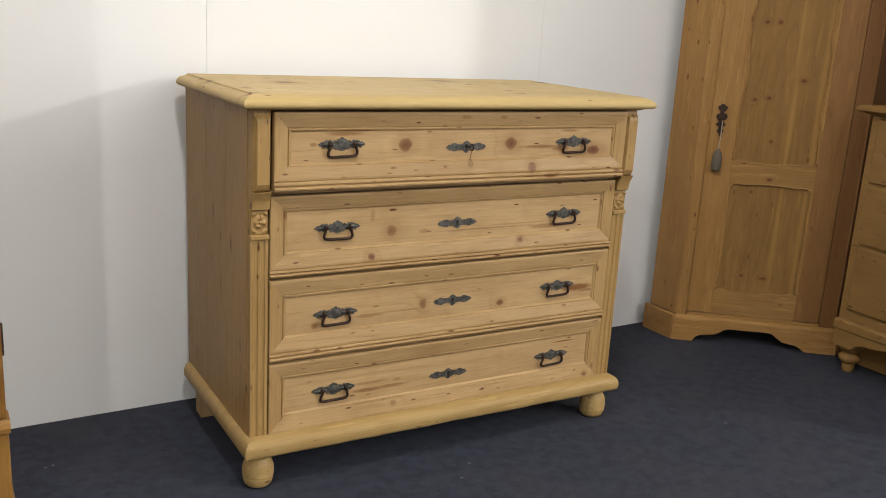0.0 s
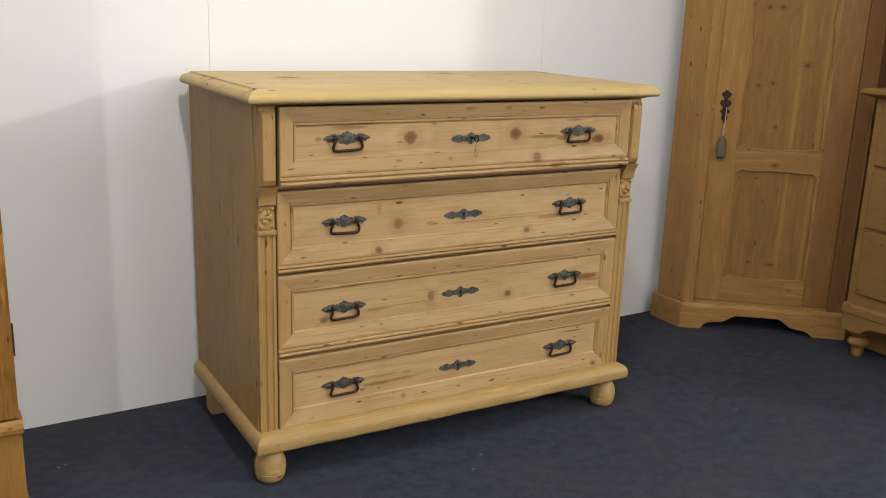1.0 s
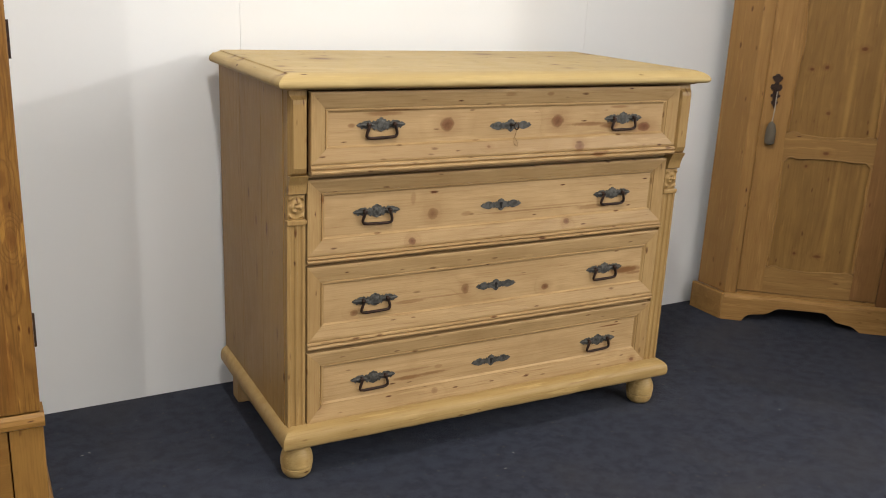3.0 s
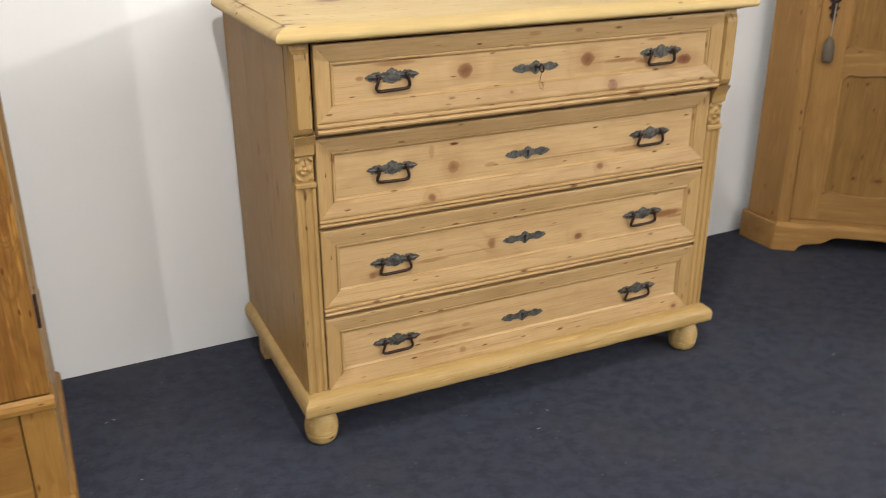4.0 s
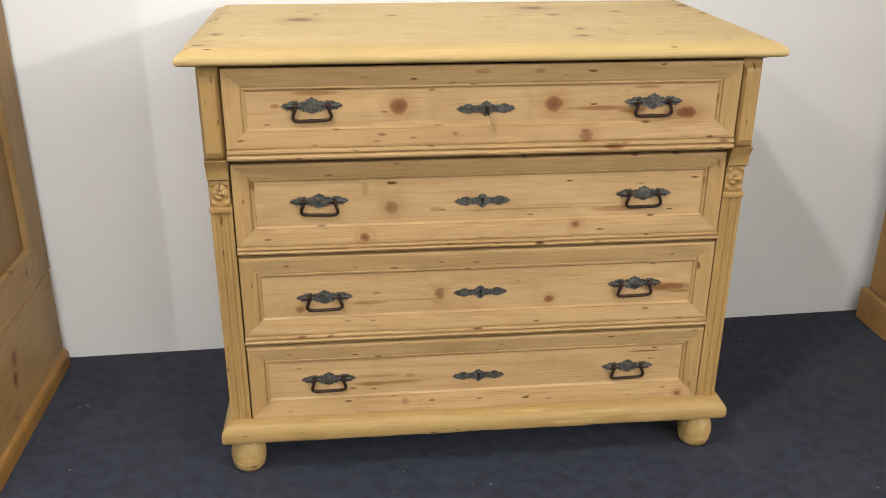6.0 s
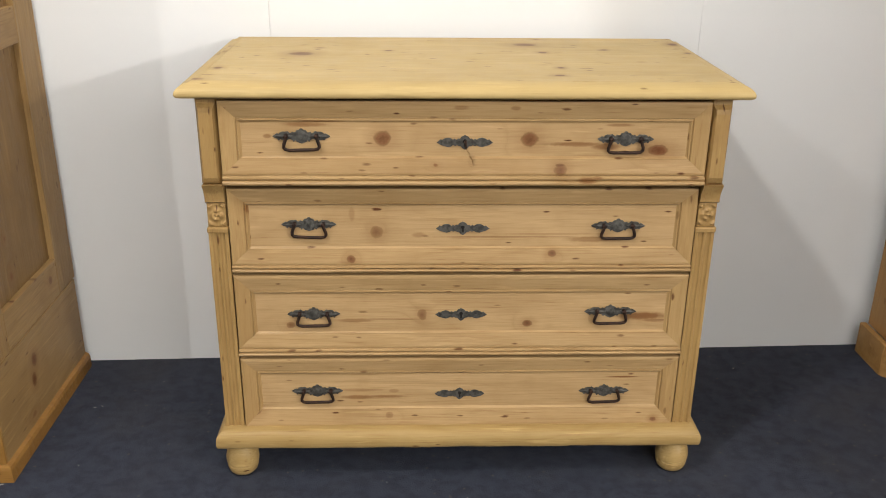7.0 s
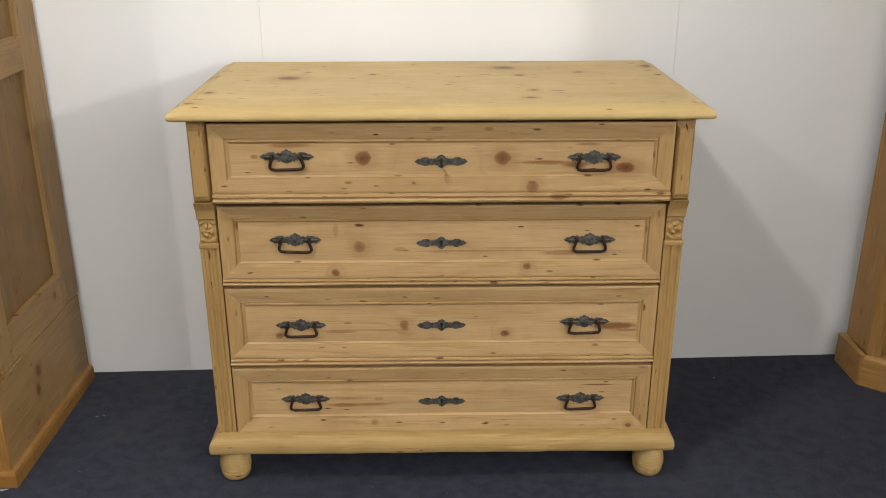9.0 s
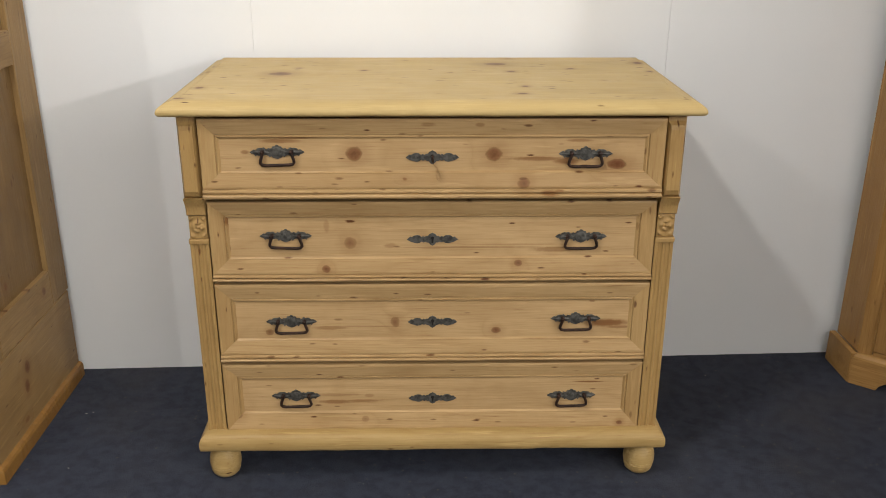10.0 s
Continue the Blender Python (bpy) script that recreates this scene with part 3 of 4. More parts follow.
    # rails between the drawers
    for z0, z1 in ((0.748, 0.7585), (0.542, 0.547), (0.328, 0.334), (0.120, 0.139)):
        part("drawer_rail", box(-0.519, 0.519, -0.481 + Y, -0.45 + Y, z0, z1, 0.001), PINE_X, chest)
    # drawers: bottom, top, foot of frame, panel bottom, panel top, face of frame
    specs = {1: (0.7605, 0.945, 0.783, 0.823, 0.897, -0.514), 2: (0.548, 0.7465, 0.565, 0.607, 0.704, -0.492), 3: (0.335, 0.541, 0.353, 0.394, 0.490, -0.492), 4: (0.1405, 0.327, 0.1405, 0.190, 0.280, -0.492)}
    pulls = {1: (-0.3475, 0.3425, 0.867, 0.862, 0.854), 2: (-0.3435, 0.3475, 0.660, 0.656, 0.650), 3: (-0.3425, 0.3465, 0.439, 0.443, 0.436), 4: (-0.3425, 0.3475, 0.234, 0.230, 0.224)}
    for k, (z0, z1, zf, pb, pt, yf) in specs.items():
        yf += Y
        wood = pine("drawer_pine_" + str(k), "x", LIGHT, DARK, PANEL_KNOTS[k], PANEL_STAINS[k], scatter=0.95, nicks=0.92, streak=0.78)
        edge_wood = pine("drawer_frame_pine_" + str(k), "x", FRAME_L, DARK, PANEL_KNOTS[k], PANEL_STAINS[k], scatter=0.85, nicks=0.78, streak=0.9)
        drawer = part("drawer", box(-0.514, 0.514, yf + 0.016, yf + 0.034, z0 + 0.002, z1 - 0.002, 0.001), PINE_X, chest, "long drawer with mitred frame and sunk panel")
        rect = (-0.5182, 0.5190, zf, z1 - 0.001)
        widths = (0.044, 0.044, pb - zf, z1 - 0.001 - pt)
        sink = 0.0105
        outer = [(0, yf + 0.018), (0, yf + 0.0025), (0.015, yf + 0.0007), (0.05, yf), (0.16, yf)]
        rows = outer + [(0.24, yf + 0.0008), (0.76, yf + 0.0060), (0.785, yf + 0.0085), (0.82, yf + 0.0088), (0.84, yf + 0.0060), (0.90, yf + 0.0064), (0.94, yf + 0.0085), (1.0, yf + sink)]
        sill = outer + [(0.24, yf + 0.0008), (0.86, yf + 0.0068), (0.90, yf + 0.0066), (0.95, yf + 0.0088), (1.0, yf + sink)]
        for side in ("bottom", "top"):
            part("frame_rail", frame_piece(side, rect, widths, sill if side == "bottom" else rows), edge_wood, drawer)
        for side in ("left", "right"):
            part("frame_stile", frame_piece(side, rect, widths, rows), FRAME_Z, drawer)
        yp = yf + sink
        part("panel", box(-0.478, 0.478, yp, yp + 0.008, pb - 0.004, pt + 0.004, 0), wood, drawer)
        if k < 4:
            h = zf - z0
            rows = [(yf + 0.018, 0.0), (yf - 0.002, 0.0), (yf - 0.0055, 0.12), (yf - 0.0065, 0.28), (yf - 0.0045, 0.42), (yf + 0.001, 0.47), (yf - 0.001, 0.55), (yf - 0.0035, 0.68), (yf - 0.003, 0.85), (yf + 0.001, 0.94), (yf + 0.003, 1.0), (yf + 0.018, 1.0)]
            bm = bmesh.new()
            ends = [[bm.verts.new((x, y, z0 + u * h)) for y, u in rows] for x in (-0.5182, 0.5190)]
            for i in range(len(rows) - 1):
                bm.faces.new((ends[0][i], ends[1][i], ends[1][i + 1], ends[0][i + 1]))
            bm.faces.new(ends[0])
            bm.faces.new(ends[1][::-1])
            part("bead", worn(bm, 0.0008, 60, 3.0 * k), edge_wood, drawer, "double bead along the foot of the drawer")
        xl, xr, zl, zr, ze = pulls[k]
        drawer_pull(drawer, xl, yp, zl, k)
        drawer_pull(drawer, xr, yp, zr, k + 10)
        keyhole_plate(drawer, -0.0015, yp, ze, k == 1)
    return chest


PINE_TOP = pine("top_board_pine", "x", (0.475, 0.345, 0.150, 1), (0.36, 0.238, 0.088, 1), TOP_KNOTS, plane="xy", rough=0.48, scatter=0.92, streak=0.6)
PINE_BASE = pine("base_pine", "x", (0.41, 0.28, 0.112, 1), (0.27, 0.16, 0.053, 1), scatter=0.80, streak=1.5, nicks=0.84)
PINE_TOP_Y = pine("top_strip_pine", "y", (0.465, 0.337, 0.145, 1), (0.36, 0.238, 0.088, 1), TOP_KNOTS, plane="xy", rough=0.48, scatter=0.95, streak=0.7)
chest_of_drawers()


# ---- the wardrobe ----
UMBER_Z = pine("brown_panel_pine", "z", (0.212, 0.126, 0.046, 1), (0.125, 0.067, 0.022, 1), plane="yz", rough=0.40, streak=1.1, scatter=0.85, nicks=0.93)
FLANK_Y, FLANK_Z = (pine("flank_pine_" + a, a, (0.300, 0.186, 0.076, 1), (0.175, 0.098, 0.035, 1), ((-0.052, 0.208, 0.013, 0.017, 0.8), (-0.070, 0.159, 0.012, 0.018, 0.8), (0.127, 0.352, 0.011, 0.011, 0.7)) if a == "y" else (), plane="yz", rough=0.44, streak=1.1, scatter=0.78, nicks=0.90) for a in "yz")
def wardrobe():
    wr = thing("wardrobe", (-1.590, -0.22, 0.0), "honey-coloured pine wardrobe with panelled door over a drawer", "wardrobe")
    Y, X1, X0 = 0.22, 0.480, -0.485
    base = [(0.0, 0.0), (0.012, 0.0), (0.012, 0.034), (0.009, 0.043), (0.0, 0.048)]
    part("plinth", slab(X0, X1, -0.503 + Y, 0.060 + Y, base), HONEY_X, wr)
    part("lower_side", box(X1 - 0.02, X1, -0.50 + Y, 0.060 + Y, 0.03, 0.2885, 0.002), FLANK_Y, wr)
    part("lower_side", box(X0, X0 + 0.02, -0.50 + Y, 0.060 + Y, 0.03, 0.2885, 0.002), FLANK_Y, wr)
    for x0, x1 in ((X1 - 0.066, X1 - 0.001), (X0 + 0.001, X0 + 0.066)):
        part("lower_stile", box(x0, x1, -0.506 + Y, -0.48 + Y, 0.046, 0.266, 0.002), HONEY_Z, wr)
    drawer = part("drawer", box(X0 + 0.068, X1 - 0.068, -0.502 + Y, -0.48 + Y, 0.053, 0.262, 0.003), HONEY_X, wr)
    for x in (-0.178, 0.178):
        bm, rings = bmesh.new(), []
        for i in range(9):
            u = i / 8
            bulge, drop = 0.022 * math.sin(math.pi * min(1.0, u * 0.5 + 0.02)), 0.034 * u
            half = 0.030 + 0.012 * math.sin(math.pi * u / 2)
            rings.append([bm.verts.new((x + half * math.cos(math.pi * k / 12), -0.502 + Y - bulge * math.sin(math.pi * k / 12), 0.190 - drop)) for k in range(13)])
        for lower, upper in zip(rings, rings[1:]):
            for k in range(12):
                bm.faces.new((lower[k], lower[k + 1], upper[k + 1], upper[k]))
        bm.faces.new(rings[0])
        bm.faces.new(rings[-1])
        part("cup_pull", bm, IRON, drawer, "dark cast iron cup pull", smooth=True)
    bm = bmesh.new()
    rows = [(-0.48, 0.266), (-0.512, 0.266), (-0.518, 0.270), (-0.519, 0.280), (-0.515, 0.290), (-0.508, 0.296), (-0.456, 0.296), (-0.456, 0.289), (-0.48, 0.289)]
    ends = [[bm.verts.new((x, y + Y, z)) for y, z in rows] for x in (X0 - 0.003, X1 + 0.003)]
    for i in range(len(rows)):
        j = (i + 1) % len(rows)
        bm.faces.new((ends[0][i], ends[1][i], ends[1][j], ends[0][j]))
    bm.faces.new(ends[0])
    bm.faces.new(ends[1][::-1])
    part("waist_moulding", bm, HONEY_X, wr)
    # upper case: framed sides
    for s, xa, xb in ((1, X1 - 0.024, X1 - 0.002), (-1, X0 + 0.002, X0 + 0.024)):
        part("side_stile", box(xa, xb, -0.452 + Y, -0.385 + Y, 0.290, 1.85, 0.002), FLANK_Z, wr)
        part("side_stile", box(xa, xb, -0.045 + Y, 0.072 + Y, 0.290, 1.85, 0.002), FLANK_Z, wr)
        for z0, z1 in ((0.290, 0.395), (0.983, 1.073), (1.70, 1.85)):
            part("side_rail", box(xa, xb, -0.385 + Y, -0.045 + Y, z0, z1, 0.002), FLANK_Y, wr)
        for z0, z1 in ((0.395, 0.983), (1.073, 1.70)):
            part("side_panel", box(xa + 0.002, xb - 0.015, -0.39 + Y, -0.04 + Y, z0 - 0.005, z1 + 0.005, 0), UMBER_Z, wr)
    part("back", box(X0 + 0.02, X1 - 0.02, 0.045 + Y, 0.055 + Y, 0.05, 1.85, 0), HONEY_Z, wr)
    part("roof", box(X0, X1, -0.49 + Y, 0.05 + Y, 1.85, 1.87, 0.002), HONEY_X, wr)
    part("cornice", slab(X0, X1, -0.49 + Y, 0.05 + Y, [(0.0, 1.80), (0.012, 1.81), (0.02, 1.84), (0.04, 1.87), (0.045, 1.89), (0.0, 1.895)]), HONEY_X, wr)
    for s, xa, xb in ((1, 0.003, X1 - 0.003), (-1, X0 + 0.003, -0.003)):
        door = part("door", box(xa + 0.05, xb - 0.05, -0.497 + Y, -0.470 + Y, 0.34, 1.76, 0), HONEY_Z, wr, "panelled pine wardrobe door")
        for x0, x1 in ((xa, xa + 0.115), (xb - 0.115, xb)):
            part("door_stile", box(x0, x1, -0.508 + Y, -0.458 + Y, 0.299, 1.79, 0.003), STILE, door)
        for z0, z1 in ((0.300, 0.435), (1.68, 1.79)):
            part("door_rail", box(xa + 0.115, xb - 0.115, -0.507 + Y, -0.458 + Y, z0, z1, 0.003), HONEY_X, door)
        rect, wd = (xa + 0.115, xb - 0.115, 0.435, 1.68), (0.015, 0.015, 0.015, 0.015)
        rows = [(0, -0.507 + Y), (0.2, -0.509 + Y), (0.5, -0.508 + Y), (0.7, -0.502 + Y), (1.0, -0.498 + Y)]
        for side in ("bottom", "top", "left", "right"):
            part("door_bead", frame_piece(side, rect, wd, rows), HONEY_Z if side in ("left", "right") else HONEY_X, door)
        for z in (0.458, 1.045, 1.62):
            hx = X1 - 0.001 if s > 0 else X0 + 0.001
            part("hinge", tube([(hx, -0.455 + Y, z - 0.036), (hx, -0.455 + Y, z + 0.036)], 0.005, 10), IRON, door, "dark iron hinge knuckle")
    return wr


STILE = pine("figured_stile_pine", "z", (0.285, 0.140, 0.030, 1), (0.100, 0.038, 0.009, 1), ((0.441, 0.925, 0.011, 0.034, 0.22), (0.436, 0.850, 0.008, 0.022, 0.18), (0.445, 0.790, 0.007, 0.016, 0.25), (0.449, 0.735, 0.008, 0.020, 0.18), (0.452, 0.668, 0.008, 0.018, 0.45), (0.446, 0.600, 0.006, 0.024, 0.2)), ((0.372, 0.325, 0.010, 0.060, 0.9), (0.392, 0.345, 0.006, 0.055, 0.7), (0.425, 0.400, 0.010, 0.110, 0.45), (0.402, 0.470, 0.006, 0.090, 0.35)), rough=0.38, scatter=0.95, streak=2.2, swirl=0.9)
wardrobe()


# ---- the corner cupboard ----
def corner_cupboard():
    """Local x runs along the slanted front, y into the corner."""
    cc = thing("corner_cupboard", (1.527, -0.205, 0.0), "tall honey pine corner cupboard with shaped panel door", "cupboard", turn=-38.6)
    H = 1.95
    half = 0.306
    for s in (-1, 1):
        bm = box(-0.003, 0.013, 0.0, 0.142 if s < 0 else 0.170, 0.10, H, 0.002)
        bmesh.ops.rotate(bm, verts=bm.verts, cent=(0, 0, 0), matrix=Matrix.Rotation(radians(39 if s < 0 else -46), 3, "Z"))
        bmesh.ops.translate(bm, verts=bm.verts, vec=(s * 0.30 - (0.013 if s > 0 else -0.003), 0.004, 0))
        part("return_board", bm, SHADED_RUSSET_Z if s > 0 else AGED_Z, cc)
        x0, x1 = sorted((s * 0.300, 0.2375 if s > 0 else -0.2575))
        part("front_stile", box(x0, x1, 0.0, 0.022, 0.10, H, 0.003), SHADED_RUSSET_Z if s > 0 else AGED_Z, cc)
    # plinth with bracket feet
    arch = ((-0.226, 0.0), (-0.218, 0.016), (-0.203, 0.027), (-0.180, 0.031), (-0.150, 0.034), (-0.130, 0.043), (-0.114, 0.055), (-0.098, 0.062), (0.055, 0.063), (0.072, 0.058), (0.090, 0.044), (0.108, 0.031), (0.130, 0.027), (0.160, 0.023), (0.180, 0.012), (0.194, 0.0))
    out = [(-half, 0.0), *arch, (half, 0.0), (half, 0.084), (-half, 0.084)]
    part("plinth", plate(out, -0.018, 0.004), AGED_X, cc, "shaped plinth with bracket feet")
    part("plinth_moulding", slab(-0.292, 0.292, -0.006, 0.02, [(0.012, 0.084), (0.011, 0.092), (0.004, 0.100), (0.0, 0.102)]), AGED_X, cc)
    for s in (-1, 1):
        bm = box(-0.006, 0.014, 0.0, 0.158 if s < 0 else 0.165, 0.0, 0.10, 0.002)
        bmesh.ops.rotate(bm, verts=bm.verts, cent=(0, 0, 0), matrix=Matrix.Rotation(radians(39 if s < 0 else -46), 3, "Z"))
        bmesh.ops.translate(bm, verts=bm.verts, vec=(s * 0.306 - (0.008 if s > 0 else 0), -0.014, 0))
        part("plinth_return", bm, AGED_X, cc)
    part("front_rail", box(-0.255, 0.238, 0.001, 0.021, 0.10, 0.1145, 0.002), AGED_X, cc)
    door = part("door", box(-0.19, 0.17, 0.010, 0.016, 0.20, 1.80, 0), AGED_Z, cc, "pine door with shaped sunk panels")
    part("door_stile", box(-0.2555, -0.165, -0.004, 0.018, 0.117, H - 0.09, 0.003), AGED_Z, door)
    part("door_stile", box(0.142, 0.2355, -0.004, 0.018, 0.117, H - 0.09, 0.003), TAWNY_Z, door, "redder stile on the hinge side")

    part("door_bead", box(-0.2585, -0.2540, -0.0065, 0.012, 0.117, H - 0.09, 0.0018), AGED_Z, door, smooth=True)
    LEFT, RIGHT = -0.166, 0.143

    def shaped_rail(z0, z1, up, down):
        xs = [LEFT + (RIGHT - LEFT) * i / 32 for i in range(33)]
        # an ogee: ears at both ends, then a shallow arch between
        ear = lambda u: 0.010 * math.exp(-((u - 0.09) / 0.05) ** 2) + 0.007 * math.exp(-((u - 0.91) / 0.05) ** 2)
        crest = lambda u: ear(u) + 0.004 * math.sin(9.0 * u + 0.7) * math.sin(math.pi * u)
        vault = lambda u: 0.9 * ear(u) + 0.012 * math.sin(math.pi * u) - 0.024 * (math.exp(-(u / 0.035) ** 2) + math.exp(-((1 - u) / 0.035) ** 2))
        lo = [(x, z0 + (vault(i / 32) if down else 0)) for i, x in enumerate(xs)]
        hi = [(x, z1 + (crest(i / 32) if up else 0)) for i, x in enumerate(xs)]
        rail = part("door_rail", plate(lo + hi[::-1], -0.003, 0.017), RAIL, door)
        for edge, on in ((lo, down), (hi, up)):
            if on:
                part("rail_bead", tube([(x, -0.0012, z) for x, z in edge], 0.0032, 8), RAIL, rail, smooth=True)

    shaped_rail(0.117, 0.212, True, False)
    shaped_rail(0.622, 0.712, True, True)
    shaped_rail(1.72, 1.86, False, True)
    for z0, z1 in ((0.212, 0.640), (0.712, 1.73)):
        part("sunk_panel", box(LEFT - 0.004, RIGHT + 0.004, 0.0045, 0.009, z0 - 0.01, z1 + 0.01, 0.0), PANEL, door, "sunk pine panel with pale sapwood stripe")
    # raised wavy mouldings round the sunk panels
    def wavy(x, side, z0, z1, swing):
        pts = []
        for i in range(49):
            z = z0 + (z1 - z0) * i / 48
            end = min(1.0, 6 * min(i, 48 - i) / 48)
            pts.append((x - side * (0.004 + swing * end * (0.5 + 0.36 * math.sin(21.0 * z + 1.3 * side) + (0.14 if side < 0 else 0.30) * math.sin(57.0 * z + 0.4 * side) * math.sin(9.0 * z))), -0.004, z))
        return pts

    for side, x in ((-1, LEFT), (1, RIGHT)):
        for z0, z1, swing in ((0.222, 0.615, 0.004), (0.724, 1.71, 0.014)):
            line = wavy(x, side, z0, z1, swing)
            out = [(a, c) for a, b, c in line]
            slip = part("panel_slip", plate([(x + side * 0.004, z0)] + out + [(x + side * 0.004, z1)], -0.003, 0.012), AGED_Z, door)
            part("slip_bead", tube([(a, -0.0025, c) for a, c in out], 0.0045, 8), AGED_Z, slip, smooth=True)
    esc = [(0.0, 0.060), (0.006, 0.059), (0.009, 0.053), (0.017, 0.051), (0.018, 0.044), (0.011, 0.035), (0.006, 0.030), (0.008, 0.024), (0.017, 0.023), (0.021, 0.012), (0.015, 0.003), (0.009, 0.0), (0.010, -0.010), (0.017, -0.013), (0.016, -0.020), (0.008, -0.024), (0.007, -0.034), (0.012, -0.037), (0.010, -0.045), (0.004, -0.050), (0.0, -0.062)]
    plate_ob = part("escutcheon", plate([(-0.221 + a, 0.862 + b) for a, b in esc + [(-a, b) for a, b in esc[-2:0:-1]]], -0.008, -0.003), IRON, door, "black iron keyhole plate")
    part("tassel_cord", tube([(-0.217, -0.014, 0.862), (-0.218, -0.017, 0.80), (-0.220, -0.015, 0.757)], 0.0018, 6), THREAD, plate_ob)
    part("tassel", lathe([(0.008, -0.083), (0.0165, -0.078), (0.0185, -0.055), (0.0175, -0.030), (0.012, -0.010), (0.003, 0.0)], (-0.221, -0.020, 0.757), 16), GREY, plate_ob, "faded grey key tassel", smooth=True)
    part("keyhole_pin", tube([(-0.221, -0.008, 0.866), (-0.220, -0.018, 0.866)], 0.004, 8), IRON, plate_ob, smooth=True)
    bm = bmesh.new()
    low = [bm.verts.new((x, y, H - 0.01)) for x, y in ((-0.30, 0.0), (0.30, 0.0), (0.36, 0.20), (0.0, 0.45), (-0.36, 0.20))]
    high = [bm.verts.new((v.co.x, v.co.y, H + 0.01)) for v in low]
    bm.faces.new(low[::-1])
    bm.faces.new(high)
    for i in range(5):
        bm.faces.new((low[i], low[(i + 1) % 5], high[(i + 1) % 5], high[i]))
    part("roof_board", bm, AGED_X, cc)
    part("cornice", slab(-0.30, 0.30, 0.0, 0.03, [(0.0, H - 0.06), (0.01, H - 0.05), (0.03, H), (0.034, H + 0.02), (0.0, H + 0.02)]), AGED_X, cc)
    return cc


PANEL = pine("cupboard_panel_pine", "z", (0.27, 0.150, 0.044, 1), (0.165, 0.081, 0.022, 1), ((-0.103, 1.221, 0.008, 0.006, 0.9), (-0.058, 1.223, 0.008, 0.006, 0.9), (-0.110, 0.944, 0.007, 0.005, 0.9), (-0.061, 0.953, 0.007, 0.006, 0.9), (0.052, 1.022, 0.010, 0.006, 0.9), (-0.033, 0.795, 0.007, 0.006, 0.7), (-0.072, 0.276, 0.005, 0.005, 0.9), (0.009, 0.271, 0.014, 0.005, 0.7), (-0.079, 0.603, 0.005, 0.005, 0.7)), scatter=0.97, nicks=0.96, streak=1.3, pale=((0.020, 1.20, 0.007, 0.24, 0.55), (0.028, 0.82, 0.009, 0.24, 0.75), (0.030, 0.42, 0.010, 0.26, 0.6), (0.119, 0.95, 0.012, 0.40, 0.6), (0.118, 0.42, 0.010, 0.28, 0.55)))
RAIL = pine("cupboard_rail_pine", "x", (0.33, 0.185, 0.060, 1), (0.20, 0.100, 0.030, 1), ((-0.020, 0.654, 0.010, 0.006, 0.8),), rough=0.42, scatter=0.97, nicks=0.95, streak=1.3)
THREAD = plain("pale_thread", (0.42, 0.36, 0.28, 1), 0.9)
corner_cupboard()


# ---- the chest against the side wall ----
DUSK_X, DUSK_Z = (pine("side_chest_pine_" + a, a, (0.25, 0.142, 0.046, 1), (0.155, 0.078, 0.022, 1), plane="xz", rough=0.42) for a in "xz")
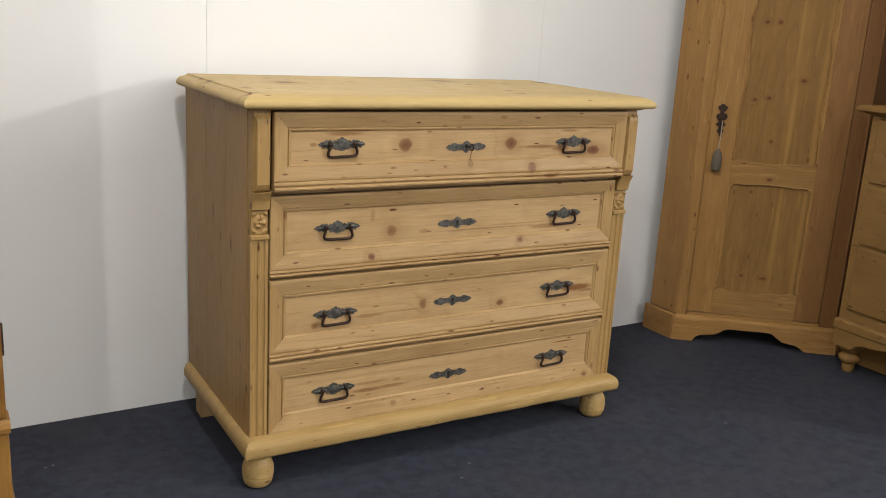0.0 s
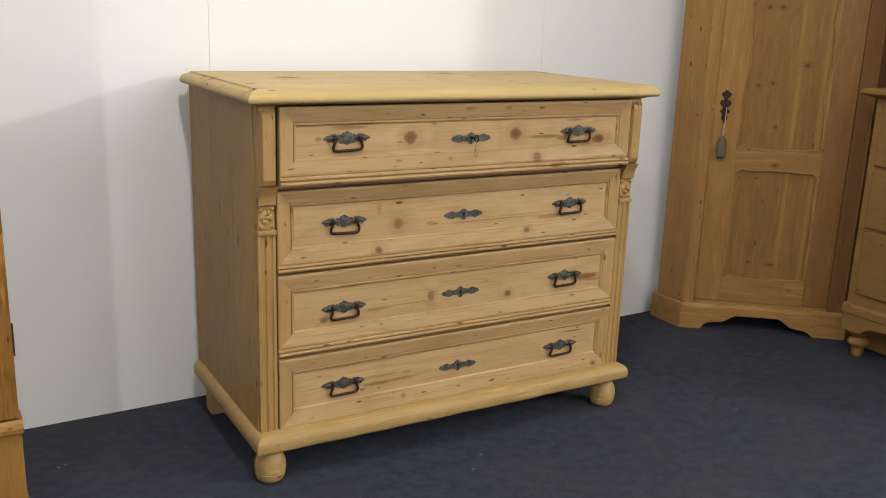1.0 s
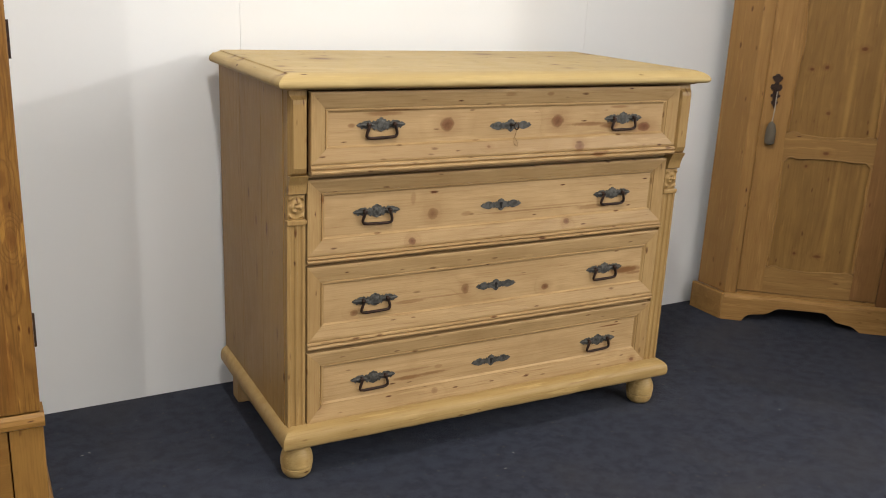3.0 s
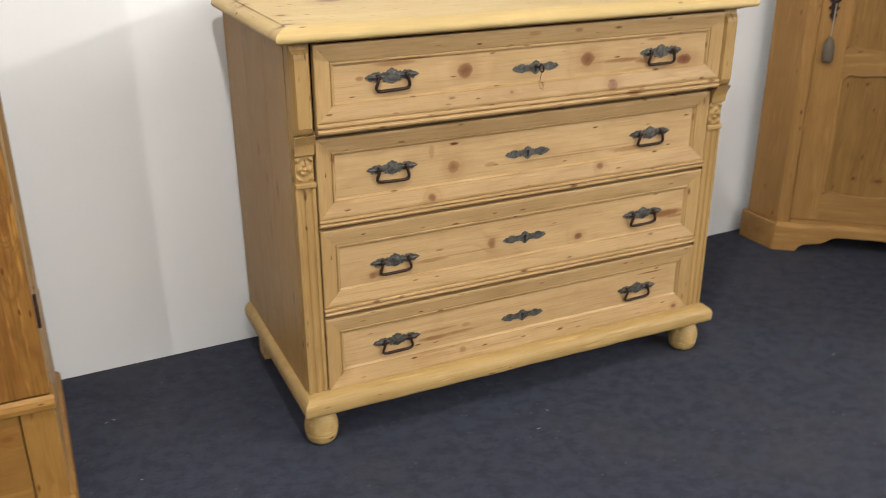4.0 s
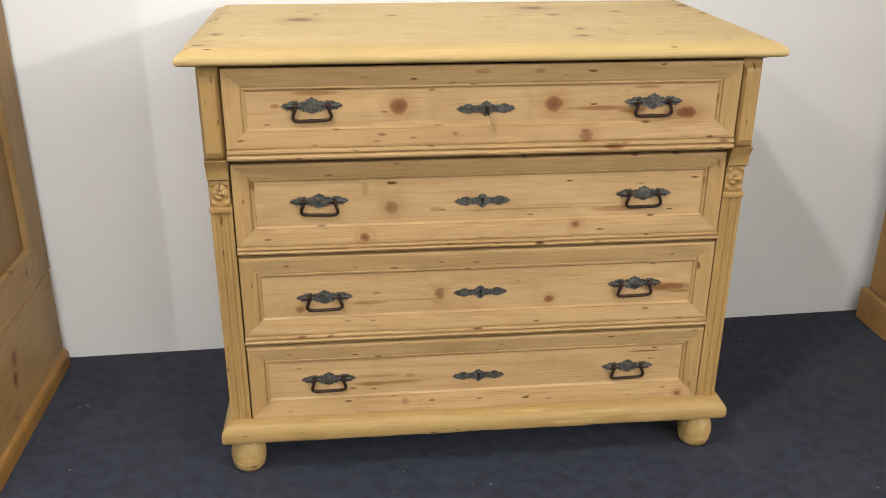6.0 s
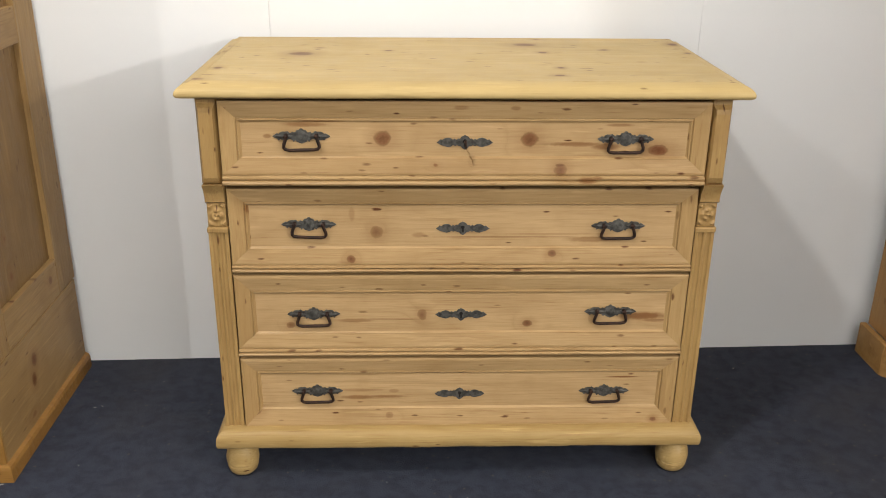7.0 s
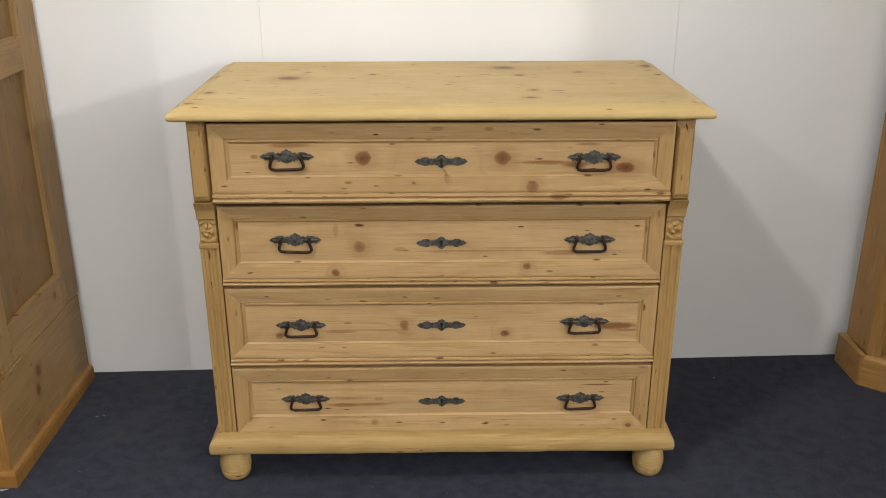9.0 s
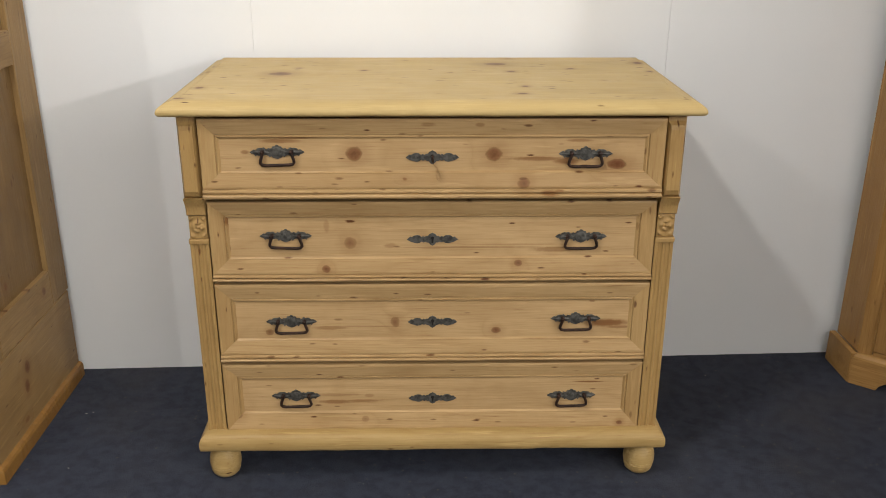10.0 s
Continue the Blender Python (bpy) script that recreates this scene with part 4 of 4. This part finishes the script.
def side_chest():
    """Its front faces into the room; local x runs along the front, away from the corner."""
    sc = thing("side_chest", (1.61, -0.925, 0.0), "brown pine chest of drawers with turned feet beside the corner cupboard", "chest of drawers", turn=-90)
    W = 0.43
    part("carcass", box(-W, W, 0.012, 0.30, 0.17, 0.93, 0.003), DUSK_X, sc)
    part("top", slab(-W, W, 0.0, 0.31, [(0.0, 0.93), (0.012, 0.935), (0.035, 0.945), (0.035, 0.955), (0.028, 0.962), (0.01, 0.964)]), DUSK_X, sc)
    part("base_moulding", slab(-W, W, 0.0, 0.31, [(0.0, 0.16), (0.004, 0.165), (0.005, 0.19), (0.0, 0.20)]), DUSK_X, sc)
    curve = ((0.075, 0.0), (0.095, 0.018), (0.125, 0.028), (0.170, 0.031), (0.205, 0.040), (0.240, 0.050))
    out = [(-W, 0.172), (-W, 0.100)] + [(-W + x, 0.100 + z) for x, z in curve] + [(W - x, 0.100 + z) for x, z in curve[::-1]] + [(W, 0.100), (W, 0.172)]
    part("apron", plate(out, 0.0, 0.02), DUSK_X, sc)
    # added board that keeps the space beneath dark by hiding the lit wall
    part("back_apron", box(-W, W, 0.15, 0.165, 0.0, 0.17, 0.002), DUSK_X, sc)
    foot = [(0.017, 0.0), (0.020, 0.004), (0.023, 0.026), (0.021, 0.034), (0.030, 0.040), (0.037, 0.048), (0.0385, 0.056), (0.036, 0.064), (0.026, 0.071), (0.024, 0.075), (0.036, 0.084), (0.0445, 0.097), (0.0460, 0.108), (0.0420, 0.121), (0.031, 0.130), (0.029, 0.136), (0.031, 0.17)]
    for fx in (-W + 0.045, W - 0.045):
        for fy in (0.05, 0.26):
            part("turned_foot", lathe(foot, (fx, fy, 0), 24), DUSK_Z, sc, "turned pine foot", smooth=True)
    for z0, z1 in ((0.70, 0.92), (0.48, 0.69), (0.24, 0.47)):
        d = part("drawer", box(-W + 0.03, W - 0.03, 0.0, 0.02, z0, z1, 0.006, segments=3), DUSK_X, sc)
        for x in (-0.2, 0.2):
            knob = lathe([(0.010, 0.0), (0.010, 0.01), (0.018, 0.018), (0.020, 0.025), (0.012, 0.032)], sides=18)
            bmesh.ops.rotate(knob, verts=knob.verts, cent=(0, 0, 0), matrix=Matrix.Rotation(radians(90), 3, "X"))
            bmesh.ops.translate(knob, verts=knob.verts, vec=(x, 0.0, (z0 + z1) / 2))
            part("knob", knob, DUSK_Z, d, smooth=True)
    return sc


side_chest()


# ---- the small cabinet that stands on the side chest ----
def top_cabinet():
    tc = thing("small_cabinet", (1.67, -0.92, 0.964), "small pale pine cabinet standing on the brown side chest", "cabinet", turn=-90)
    W = 0.40
    part("case", box(-W, W, 0.012, 0.22, 0.0, 0.75, 0.004), PINE_Z, tc)
    part("foot_moulding", slab(-W, W, 0.01, 0.22, [(0.0, 0.0), (0.012, 0.0), (0.012, 0.025), (0.0, 0.035)]), PINE_X, tc)
    for x in (-W / 2, W / 2):
        d = part("door", box(x - W / 2 + 0.02, x + W / 2 - 0.02, 0.0, 0.014, 0.06, 0.72, 0.003), PINE_Z, tc)
        part("knob", lathe([(0.006, 0.0), (0.012, 0.012), (0.008, 0.02)], (x * 0.3, -0.0, 0.40), 12), PINE_Z, d, smooth=True)
    part("cap", slab(-W, W, 0.0, 0.22, [(0.0, 0.75), (0.02, 0.77), (0.02, 0.785), (0.0, 0.79)]), PINE_X, tc)


top_cabinet()


# ---- lint and a splinter on the carpet ----
def carpet_scraps():
    rng = random.Random(5)
    spots = ((0.004, -0.593), (-0.966, -0.447), (-0.994, -0.170), (0.879, -0.690), (0.846, 0.021), (-0.057, -0.654), (-1.012, -0.176))
    for x, y in spots:
        bm = bmesh.new()
        a = rng.uniform(0, 3.1)
        pts = [(0.0026 * (i - 1.5) * math.cos(a), 0.0026 * (i - 1.5) * math.sin(a), 0.0010 + 0.001 * (i % 2)) for i in range(4)]
        ob = part("lint_fleck", tube(pts, [0.0005, 0.001, 0.0009, 0.0004], 6, bm), LINT, None)
        ob.location = (x, y, 0.0)
        tagged(ob, "tiny pale fleck of lint on the carpet", "lint", "lint on the carpet")
    pts = [(-0.022, 0.004, 0.002), (-0.010, -0.003, 0.004), (0.004, -0.002, 0.003), (0.018, 0.005, 0.002)]
    ob = part("wood_splinter", tube(pts, [0.001, 0.003, 0.0028, 0.001], 6), LINT, None)
    ob.location = (-1.137, -0.526, 0.0)
    tagged(ob, "pale wood splinter on the carpet beside the wardrobe", "splinter")


LINT = plain("pale_lint", (0.30, 0.285, 0.26, 1), 0.9)
carpet_scraps()
